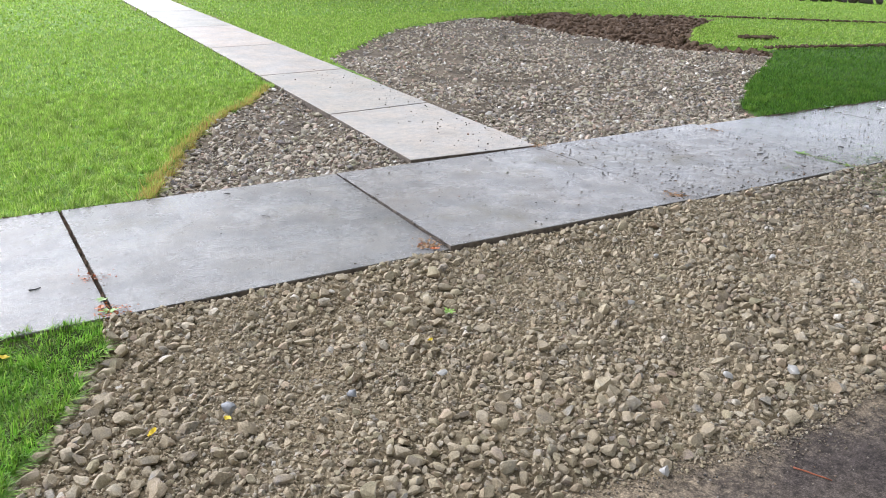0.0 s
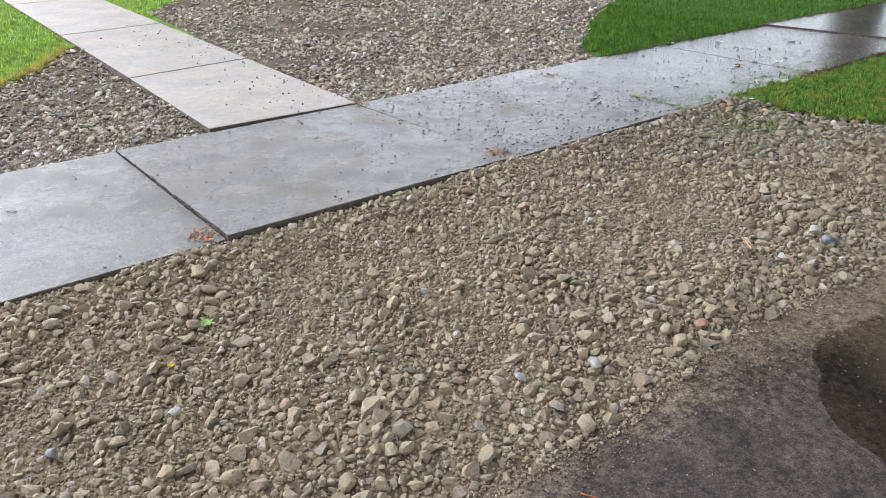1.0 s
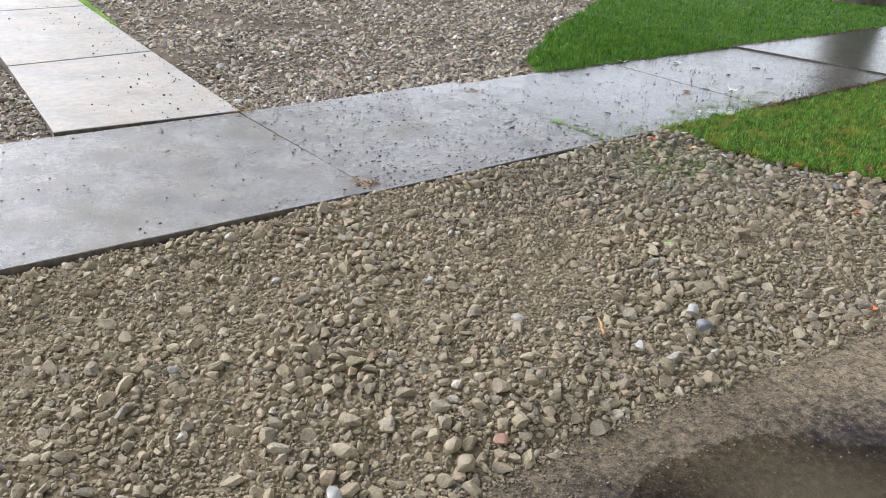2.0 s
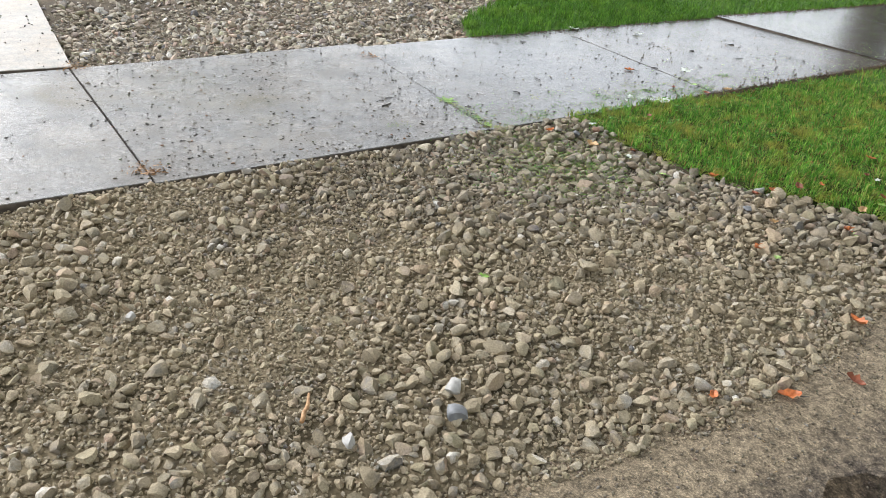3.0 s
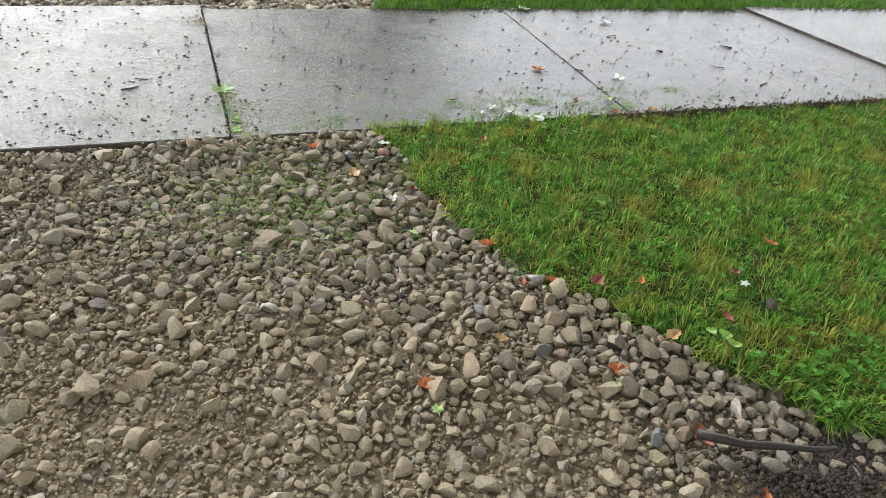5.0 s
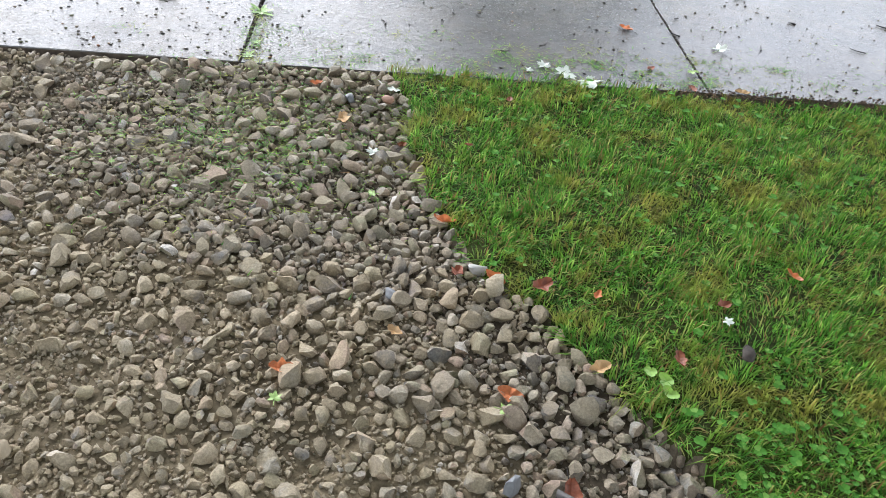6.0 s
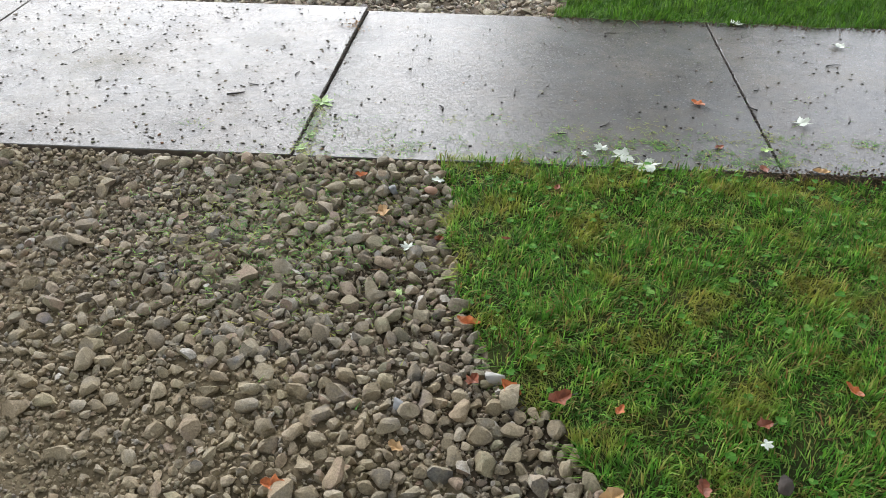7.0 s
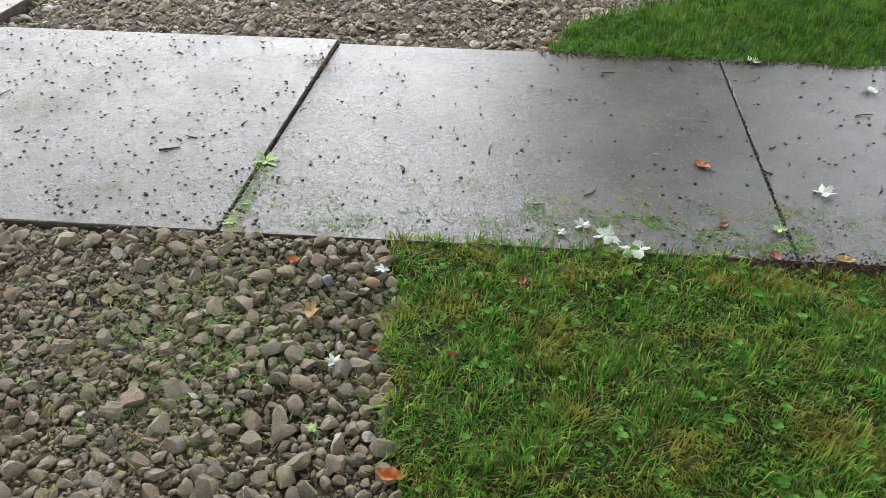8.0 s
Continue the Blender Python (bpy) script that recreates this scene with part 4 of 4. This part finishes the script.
def stick(name, a, b, thick, mat, label, bend=0.0, seed=0):
    """A twig of seven uneven rings."""
    rng = random.Random(seed)
    a, b = Vector(a), Vector(b)
    side = (b - a).cross(Vector((0, 0, 1))).normalized()
    bm = bmesh.new()
    rows = []
    for k in range(7):
        u = k / 6
        mid = a.lerp(b, u) + side * (bend * math.sin(math.pi * u) + rng.uniform(-0.2, 0.2) * thick)
        r = thick / 2 * (1 - 0.45 * u) * rng.uniform(0.85, 1.15)
        rows.append([bm.verts.new(mid + (side * math.cos(t) + Vector((0, 0, 1)) * math.sin(t)) * r) for t in np.linspace(0, 2 * np.pi, 6, endpoint=False)])
    for p, q in zip(rows, rows[1:]):
        for i in range(6):
            bm.faces.new((p[i], p[(i + 1) % 6], q[(i + 1) % 6], q[i]))
    bm.faces.new(rows[0][::-1])
    bm.faces.new(rows[-1])
    return tagged(new(name, link_mesh(name, bm, mat, True)), label, "twig", "twigs")


def odd_stone(x, y, r, mat, label, seed, sink=0.45):
    v = BIG[seed % len(BIG)] * r
    s = tagged(new("stone", mesh_of("stone", v, BIG_F, mat, True, 50)), label, "stone", "odd stones")
    s.matrix_basis = pose(x, y, float(height(x, y)) + sink * r + 0.012, seed * 7 % 30 - 15, 8, seed * 47)


ORANGE, DARK = "curled orange-brown dead leaf lying on the gravel", "dark red-brown dead leaf at the lawn's edge"
for k, (x, y, size, mat, label) in enumerate((
        (5.5, 1.8, 0.055, M_LEAF_BROWN, ORANGE), (5.41, 1.33, 0.07, M_LEAF_BROWN, "torn orange dead leaf on the asphalt edge"), (4.84, 1.21, 0.07, M_LEAF_BROWN, "torn orange dead leaf on the asphalt edge"),
        (4.62, 1.31, 0.05, M_LEAF_BROWN, "torn orange dead leaf on the asphalt edge"), (5.09, 1.15, 0.06, M_LEAF_DARK, "torn red-brown leaf on the asphalt edge"), (5.91, 2.34, 0.065, M_LEAF_BROWN, ORANGE),
        (5.92, 2.12, 0.055, M_LEAF_DARK, DARK), (6.01, 2.09, 0.06, M_LEAF_BROWN, ORANGE), (6.12, 2.05, 0.065, M_LEAF_DARK, DARK), (5.64, 2.85, 0.065, M_LEAF_TAN, "pale tan leaf curled on the gravel"),
        (5.55, 3.06, 0.045, M_LEAF_BROWN, ORANGE), (5.82, 2.75, 0.05, M_LEAF_DARK, DARK), (6.835, 3.74, 0.065, M_LEAF_BROWN, "single orange leaf on the wet concrete slab"),
        (6.08, 3.21, 0.045, M_LEAF_BROWN, "orange leaf between lawn and pavement"), (6.95, 3.215, 0.05, M_LEAF_DARK, "brown leaf between lawn and pavement"), (7.15, 3.215, 0.06, M_LEAF_TAN, "tan leaf between lawn and pavement"),
        (6.26, 2.02, 0.035, M_LEAF_BROWN, "orange leaf caught in the lawn"), (6.83, 2.11, 0.05, M_LEAF_BROWN, "orange leaf caught in the lawn"), (6.58, 1.99, 0.045, M_LEAF_DARK, "brown leaf in the lawn"), (6.08, 1.48, 0.07, M_LEAF_DARK, DARK),
        (5.99, 1.72, 0.06, M_LEAF_BROWN, ORANGE), (6.12, 1.29, 0.06, M_LEAF_BROWN, ORANGE), (6.29, 1.28, 0.05, M_LEAF_BROWN, ORANGE), (6.21, 1.79, 0.055, M_LEAF_TAN, "tan leaf at the lawn's edge"), (6.4, 1.8, 0.05, M_LEAF_DARK, "brown leaf in the lawn"),
        (0.05, 2.99, 0.04, M_YELLOW, "small yellow leaf in the grass"), (0.38, 2.31, 0.04, M_YELLOW, "small yellow leaf on the gravel"), (0.6, 2.29, 0.03, M_YELLOW, "small yellow leaf on the gravel"), (1.41, 2.42, 0.025, M_YELLOW, "small yellow leaf on the gravel"),
        (0.42, 3.3, 0.04, M_LEAF_BROWN, "dead leaf caught in the slab joint"), (1.93, 3.23, 0.05, M_LEAF_BROWN, "dead leaf caught in the slab joint"), (1.9, 3.32, 0.035, M_LEAF_DARK, "dead leaf caught in the slab joint"), (1.97, 3.2, 0.04, M_LEAF_TAN, "dead leaf caught in the slab joint"),
        (6.02, 2.7, 0.03, M_LEAF_DARK, DARK), (6.2, 3.0, 0.035, M_LEAF_DARK, "brown leaf in the lawn"), (5.75, 1.91, 0.04, M_LEAF_TAN, "small tan leaf on the gravel"), (6.83, 3.37, 0.045, M_LEAF_DARK, "brown leaf on the wet concrete slab"))):
    fallen_leaf(x, y, size, k * 71 % 360, mat, label)
for k, (x, y, size, mat, label) in enumerate((
        (6.32, 3.28, 0.04, M_LEAF_PALE, "pale lobed leaf lying at the pavement's edge"), (6.39, 3.32, 0.06, M_LEAF_PALE, "pale lobed leaf lying at the pavement's edge"), (6.47, 3.27, 0.1, M_LEAF_PALE, "large pale lobed leaf at the pavement's edge"),
        (6.53, 3.215, 0.11, M_LEAF_PALE, "large pale lobed leaf at the pavement's edge"), (7.2, 3.585, 0.085, M_LEAF_PALE, "pale lobed leaf on the wet slab"), (5.73, 2.687, 0.052, M_LEAF_PALE, "pale lobed leaf on the washed stones"),
        (5.81, 3.03, 0.05, M_LEAF_PALE, "pale leaf at the lawn's edge"), (6.568, 1.934, 0.036, M_LEAF_PALE, "pale leaf in the lawn"), (7.24, 4.68, 0.09, M_LEAF_PALE, "pale lobed leaf under the lawn's overhang"),
        (7.67, 4.43, 0.08, M_LEAF_PALE, "pale lobed leaf on the wet slab"), (7.0, 3.36, 0.06, M_LEAF_LIME, "lime green leaf on the wet slab"), (5.97, 1.68, 0.045, M_LEAF_LIME, "lime green leaf on the gravel"),
        (5.49, 1.71, 0.035, M_LEAF_LIME, "lime green leaf on the gravel"), (5.72, 2.47, 0.035, M_LEAF_LIME, "lime green leaf on the gravel"), (5.0, 2.55, 0.02, M_LEAF_LIME, "lime green leaf on the gravel"))):
    lobed_leaf(x, y, size, k * 97 % 360, mat, label)
for x, y, size, label in ((5.328, 3.633, 0.06, "green rosette weed growing in the slab joint"), (5.33, 3.36, 0.022, "small weed growing in the slab joint"), (5.31, 3.25, 0.028, "small weed growing in the slab joint"),
                          (4.384, 2.082, 0.024, "small green weed in the gravel"), (2.72, 4.72, 0.05, "weed in the gap beside the garden path"), (2.95, 4.73, 0.035, "weed in the gap beside the garden path"),
                          (0.435, 3.38, 0.03, "weed in the slab joint beside the lawn"), (0.44, 3.25, 0.036, "weed in the slab joint beside the lawn"), (5.42, 2.4, 0.02, "grassy weed in the gravel"),
                          (1.62, 2.62, 0.03, "small green weed in the gravel")):
    weed(x, y, size, label)
for x, y, size in ((6.32, 1.77, 0.022), (6.35, 1.74, 0.026), (6.345, 1.7, 0.024)):
    weed(x, y, size, "bright round-leaved weed at the lawn's edge", 3, 1.0)
for k, (x, y, r, mat, label) in enumerate((
        (1.009, 2.244, 0.026, M_BLUE_STONE, "wet blue-grey stone in the gravel"), (1.32, 2.19, 0.016, M_WHITE_STONE, "small white stone in the gravel"), (2.434, 1.606, 0.031, M_WHITE_STONE, "white quartz stone at the gravel's edge"),
        (2.205, 1.703, 0.02, M_WHITE_STONE, "small white stone in the gravel"), (2.333, 2.31, 0.02, M_WHITE_STONE, "small white stone in the gravel"), (2.87, 2.691, 0.02, M_WHITE_STONE, "small white stone in the gravel"),
        (3.324, 2.366, 0.022, M_WHITE_STONE, "pale stone in the gravel"), (2.919, 1.543, 0.03, M_ORANGE_STONE, "orange brick-coloured stone at the gravel's edge"), (2.78, 1.525, 0.034, M_TAN_STONE, "round tan stone at the gravel's edge"),
        (2.80, 1.59, 0.03, M_TAN_STONE, "round tan stone at the gravel's edge"), (4.635, 1.751, 0.022, M_TAN_STONE, "tan sandstone pebble in the gravel"), (4.995, 1.602, 0.024, M_TAN_STONE, "tan sandstone pebble in the gravel"),
        (3.953, 1.661, 0.032, M_WHITE_STONE, "white-faced stone in the gravel"), (3.62, 1.62, 0.022, M_WHITE_STONE, "small white stone in the gravel"), (3.9, 1.57, 0.03, M_BLUE_STONE, "blue-grey stone in the gravel"),
        (4.753, 1.977, 0.045, M_STONE_ONE, "large flat clay-dusted stone"), (5.979, 2.14, 0.028, M_WHITE_STONE, "pale stone beside the lawn"), (5.96, 1.496, 0.03, M_BLUE_STONE, "blue-grey stone beside the lawn"),
        (5.625, 1.826, 0.045, M_STONE_ONE, "large angular clay-dusted stone"), (5.748, 2.03, 0.026, M_BLUE_STONE, "blue-grey stone in the gravel"), (1.62, 1.44, 0.022, M_WHITE_STONE, "white pebble at the gravel's edge"),
        (1.85, 1.36, 0.02, M_WHITE_STONE, "white pebble on the asphalt"), (5.66, 3.0, 0.03, M_BLUE_STONE, "blue-grey stone beside the lawn"), (0.62, 2.33, 0.03, M_BLUE_STONE, "dark slate stone in the gravel"),
        (5.78, 2.98, 0.028, M_ORANGE_STONE, "reddish stone beside the lawn"))):
    odd_stone(x, y, r, mat, label, k + 3)
odd_stone(6.572, 1.818, 0.028, M_CLOD, "dark lump of earth in the lawn", 5, 0.9)
stick("stick", (6.03, 1.45, 0.02), (6.34, 1.33, 0.012), 0.024, M_TWIG, "dark wet stick across the gravel's corner", 0.02, 3)
stick("wood_splinter", (3.54, 1.71, 0.008), (3.60, 1.79, 0.014), 0.014, M_WOOD, "split piece of pale wood on the stones", 0, 4)
stick("twig", (1.98, 1.27, -0.062), (2.02, 1.17, -0.06), 0.006, M_LEAF_DARK, "brown twig on the asphalt", 0, 6)


def scatter_twigs():
    rng = random.Random(101)
    spots = [(5.8, 3.62), (6.1, 3.79), (6.43, 3.53), (6.26, 3.44), (7.41, 3.64), (5.19, 3.88), (4.98, 3.67), (5.03, 3.76), (4.2, 4.04), (6.37, 4.54), (6.59, 4.5), (7.12, 3.9), (7.05, 3.72),
             (1.77, 4.4), (1.4, 4.11), (0.22, 3.63), (1.35, 4.6), (7.9, 3.7), (8.2, 4.0), (7.7, 3.95), (8.4, 3.5), (4.4, 3.75), (7.55, 4.2), (8.0, 3.45)]
    for k, (x, y) in enumerate(spots):
        a, n = rng.uniform(0, 3.14), rng.uniform(0.015, 0.04)
        z = float(slab_top(x, y)) + 0.004
        stick("twig", (x - n * math.cos(a), y - n * math.sin(a), z), (x + n * math.cos(a), y + n * math.sin(a), z), rng.uniform(0.005, 0.009), M_TWIG, "short dark twig lying on the wet slab", rng.uniform(-0.01, 0.01), k)


scatter_twigs()


def loose_grit():
    rng = np.random.default_rng(111)
    x = np.concatenate([rng.uniform(2.1, 3.6, 420), rng.uniform(3.6, 5.4, 3200), rng.uniform(5.4, 8.8, 1700), rng.uniform(0, 2, 30)])
    n = len(x)
    y = NEAR_Y + 0.03 + (FAR_Y - NEAR_Y - 0.06) * rng.uniform(0, 1, n) ** 1.35
    r = 0.0012 + 0.0095 * rng.uniform(0, 1, n) ** 4.0
    v, f = spread_stones(GRAIN, GRAIN_F, x, y, 0.35 * r, r, 112, 0.12)
    v[:, 2] = v[:, 2] * 0.6 + np.repeat(slab_top(x, y), len(GRAIN[0]))
    tagged(new("grit", mesh_of("grit", v, f, M_SPECK, True)), "dark crumbs of gravel strewn over the slabs", "grit", kind="stuff")
    y = rng.uniform(4.75, 9.0, 220) ** 1.0
    x = path_right(y) - np.abs(rng.normal(0, 0.4, 220))
    ok = x > path_left(y) + 0.03
    x, y = x[ok], y[ok]
    r = 0.003 + 0.007 * rng.uniform(0, 1, len(x)) ** 3
    v, f = spread_stones(SMALL, SMALL_F, x, y, np.full(len(x), 0.003) + 0.3 * r, r, 113)
    tagged(new("grit", mesh_of("grit", v, f, M_SPECK, True)), "crumbs of gravel strewn over the garden path", "grit", kind="stuff")
    # chips of bark, seed and straw on the asphalt
    n = 420
    x, y = rng.uniform(-0.3, 6.4, n), 1.42 - np.abs(rng.normal(0, 0.4, n))
    v, f = blades(x, y, road_height(x, y) + 0.003, rng.uniform(0.0015, 0.003, n), rng.uniform(0.004, 0.015, n), 0.4, 114, False)
    tagged(new("litter", mesh_of("litter", v, f, M_LEAF_TAN)), "pale straw and bark chips on the wet asphalt", "litter", kind="stuff")
    n = 12000
    r = 0.0012 + 0.006 * rng.uniform(0, 1, n) ** 3
    x = rng.uniform(0.6, 6.4, n)
    y = road_edge(x) + 0.06 - np.abs(rng.normal(0, 0.13, n)) * np.interp(x, [2.2, 4.4], [0.8, 2.0])
    v, f = spread_stones(GRAIN, GRAIN_F, x, y, road_height(x, y) + 0.35 * r, r, 115)
    tagged(new("grit", mesh_of("grit", v, f, M_ROAD_GRIT, True)), "stray grit washed out onto the asphalt", "grit", kind="stuff")


loose_grit()


def clippings():
    """Cut grass that lies flat on the slabs and over the stones by the lawn."""
    rng = np.random.default_rng(121)
    hub = rng.integers(0, 70, 1700)
    hx, hy = rng.normal(6.6, 0.55, 70)[hub], (NEAR_Y + 0.05 + np.abs(rng.normal(0, 0.15, 70)))[hub]
    xs = [rng.uniform(5.3, 9.5, 900), hx + rng.normal(0, 0.035, 1700), rng.normal(5.33, 0.022, 320), rng.normal(5.4, 0.26, 2600)]
    ys = [NEAR_Y + np.abs(rng.normal(0, 0.28, 900)), hy + rng.normal(0, 0.022, 1700), rng.uniform(3.2, 3.65, 320), rng.normal(2.78, 0.22, 2600)]
    x, y = np.concatenate(xs), np.concatenate(ys)
    ok = (y < FAR_Y) & (y > 1.6) & (x < 9.5)
    x, y = x[ok], y[ok]
    n = len(x)
    z = np.where(y > NEAR_Y, slab_top(x, y) + 0.0025, height(x, y) + 0.02)
    a, length, wide = rng.uniform(0, 2 * np.pi, n), rng.uniform(0.01, 0.035, n), rng.uniform(0.001, 0.0024, n)
    d, s = np.stack([np.cos(a), np.sin(a), 0 * a], -1), np.stack([-np.sin(a), np.cos(a), 0 * a], -1)
    p = np.stack([x, y, z], -1)
    up = np.stack([0 * a, 0 * a, rng.uniform(-0.001, 0.002, n) + np.where(y > NEAR_Y, 0, rng.uniform(0, 0.004, n))], -1)
    v = np.stack([p - s * wide[:, None], p + s * wide[:, None], p + d * length[:, None] + up], 1).reshape(-1, 3)
    tagged(new("clippings", mesh_of("clippings", v, np.arange(3 * n).reshape(n, 3), M_GRASS_NEAR)), "cut grass strewn over wet slabs and stones", "grass", kind="stuff")


clippings()


def moss_in_joints():
    rng = np.random.default_rng(131)
    for k, n in ((4, 700), (5, 420), (6, 520), (7, 620), (8, 620), (9, 300)):
        y = rng.uniform(NEAR_Y, FAR_Y, n)
        x = joint(k, y) + rng.normal(0, 0.008 if k == 4 else 0.005, n)
        r = 0.002 + 0.006 * rng.uniform(0, 1, n) ** 2
        v, f = spread_stones(SMALL, SMALL_F, x, y, slab_top(x, y) - 0.004, r, 132)
        tagged(new("joint_soil", mesh_of("joint_soil", v, f, M_DIRT if k == 4 else M_CLOD, True)), "dark earth and moss packed in a slab joint", "soil", kind="stuff")


moss_in_joints()


def border_soil():
    """Brown crumbs and thatch between the lawns and the pavement."""
    rng = np.random.default_rng(141)
    for x0, x1, y0, wide, n in ((6.3, 12, FAR_Y - 0.02, 0.026, 3200), (6.75, 9.5, NEAR_Y - 0.012, 0.026, 3200), (-3.0, 0.95, FAR_Y - 0.008, 0.015, 500)):
        x, y = rng.uniform(x0, x1, n), y0 + rng.normal(0, wide, n)
        r = 0.002 + 0.005 * rng.uniform(0, 1, n) ** 2
        v, f = spread_stones(GRAIN, GRAIN_F, x, y, slab_top(x, y) + 0.002, r, 142)
        tagged(new("border_soil", mesh_of("border_soil", v, f, M_DIRT, True)), "brown soil crumbs between lawn and pavement", "soil", kind="stuff")


border_soil()


def muddy_corner():
    """Wet dark mud where the lawn's corner meets the road."""
    rng = np.random.default_rng(151)
    n = 3000
    x, y = rng.normal(6.42, 0.14, n), rng.normal(1.34, 0.06, n)
    r = 0.003 + 0.012 * rng.uniform(0, 1, n) ** 2
    v, f = spread_stones(GRAIN, GRAIN_F, x, y, -0.045 + 0.01 * wave(x, y, 0.1), r, 152)
    tagged(new("mud", mesh_of("mud", v, f, M_CLOD, True)), "dark wet mud at the lawn's corner by the road", "soil", kind="stuff")


muddy_corner()


def stone_border():
    """A low edging of dark field stones at the far side of the back lawn."""
    rng = random.Random(161)
    for k in range(11):
        u = k / 10
        x, y, r = 23.6 + 1.4 * u, 17.0 - 3.4 * u, rng.uniform(0.16, 0.24)
        s = tagged(new("border_stone", mesh_of("border_stone", BIG[k] * r, BIG_F, M_CLOD, False)), "dark field stone edging the far lawn", "stone", "border stones")
        s.matrix_basis = pose(x, y, r * 0.35, 0, 0, k * 50)


stone_border()


def joint_litter():
    """Crumbled brown leaves and bark that lie where two slabs meet the gravel."""
    rng = np.random.default_rng(171)
    for jx, jy, n in ((1.93, 3.26, 170), (3.68, 3.27, 150), (0.45, 3.2, 110), (0.45, 3.6, 60), (3.74, 4.68, 80), (5.37, 4.42, 70)):
        x, y = jx + rng.normal(0, 0.035, n), jy + np.abs(rng.normal(0, 0.06, n))
        v, f = blades(x, y, slab_top(x, y) + 0.002, rng.uniform(0.003, 0.009, n), rng.uniform(0.005, 0.018, n), 1.2, 172, False)
        tagged(new("leaf_litter", mesh_of("leaf_litter", v, f, M_LEAF_BROWN if jx < 1 else M_WOOD)), "crumbled brown leaf litter in the slab joint", "litter", kind="stuff")


joint_litter()


# ---- trees beyond lawns and road, unseen: some mirrored in wet slabs, others blocking light ----
M_BARK = plain_material("bark", (0.11, 0.085, 0.065), 0.85, 0.4, 12, 0.02)
M_CROWN = grass_material("tree_leaves", [(0.0, (0.03, 0.07, 0.012)), (0.5, (0.05, 0.11, 0.02)), (1.0, (0.09, 0.16, 0.03))], (), 0.2)


def tree(x, y, tall, spread, seed, leaves, lean=(0.0, 0.0), low=0.48, where="tall broad-leaved tree standing at the lawn's far side"):
    """A broad street tree: a tapered trunk, forked limbs and a ragged crown of many leaves."""
    rng = random.Random(seed)
    t = tagged(new("tree"), where, "tree", "street trees")
    t.matrix_basis = pose(x, y, -0.05)

    def limb(a, b, r0, r1):
        bm = bmesh.new()
        d = (b - a).normalized()
        s = d.cross(Vector((0.3, 0.9, 0.1))).normalized()
        q = d.cross(s)
        rows = []
        for k in range(6):
            u = k / 5
            mid = a.lerp(b, u) + s * rng.uniform(-0.3, 0.3) * r0 * (u > 0)
            r = r0 + (r1 - r0) * u
            rows.append([bm.verts.new(mid + (s * math.cos(w) + q * math.sin(w)) * r) for w in np.linspace(0, 2 * np.pi, 9, endpoint=False)])
        for p1, p2 in zip(rows, rows[1:]):
            for i in range(9):
                bm.faces.new((p1[i], p1[(i + 1) % 9], p2[(i + 1) % 9], p2[i]))
        return bm

    fork = tall * min(0.33, low * 0.75)
    part("trunk", limb(Vector((0, 0, 0)), Vector((0.2, 0, fork)), 0.42, 0.27), M_BARK, t, smooth=True)
    heads = []
    for k in range(13):
        a = k * 2.4
        end = Vector((lean[0] + math.cos(a) * spread * rng.uniform(0.25, 0.85), lean[1] + math.sin(a) * spread * rng.uniform(0.25, 0.85), tall * rng.uniform(low, 0.92)))
        part("limb", limb(Vector((0.2, 0, fork * rng.uniform(0.85, 1.0))), end, 0.17, 0.04), M_BARK, t, smooth=True)
        heads.append(end)
    gen = np.random.default_rng(seed)
    n = leaves
    home = np.array([h[:] for h in heads])[gen.integers(0, len(heads), n)]
    p = home + gen.normal(0, 1, (n, 3)) * np.array([spread * 0.2, spread * 0.2, tall * 0.085])
    d1, d2 = gen.normal(size=(n, 3)), gen.normal(size=(n, 3))
    size = gen.uniform(0.12, 0.3, (n, 1))
    d1 *= size / np.linalg.norm(d1, axis=1, keepdims=True)
    d2 *= 0.6 * size / np.linalg.norm(d2, axis=1, keepdims=True)
    v = np.stack([p - d1, p + d2, p + d1, p - d2], 1).reshape(-1, 3)
    crown = new("crown", mesh_of("crown", v, np.arange(4 * n).reshape(n, 4), M_CROWN))
    crown.parent = t


tree(11.3, 26.0, 22.0, 5.0, 1, 24000, low=0.2)
tree(24.5, 8.2, 15.0, 5.0, 3, 9000)
tree(14.6, 6.2, 15.0, 8.5, 4, 30000, (-4.4, -1.6))
# added row behind the camera, only to hold back low sky light
for k, x in enumerate((-9.0, 1.0, 10.5, 20.0)):
    tree(x, -12.0 - 0.8 * (k % 2), 13.5 + k % 3, 6.0, 5 + k, 7000, low=0.22, where="unseen tree added across the road to block low sky light")
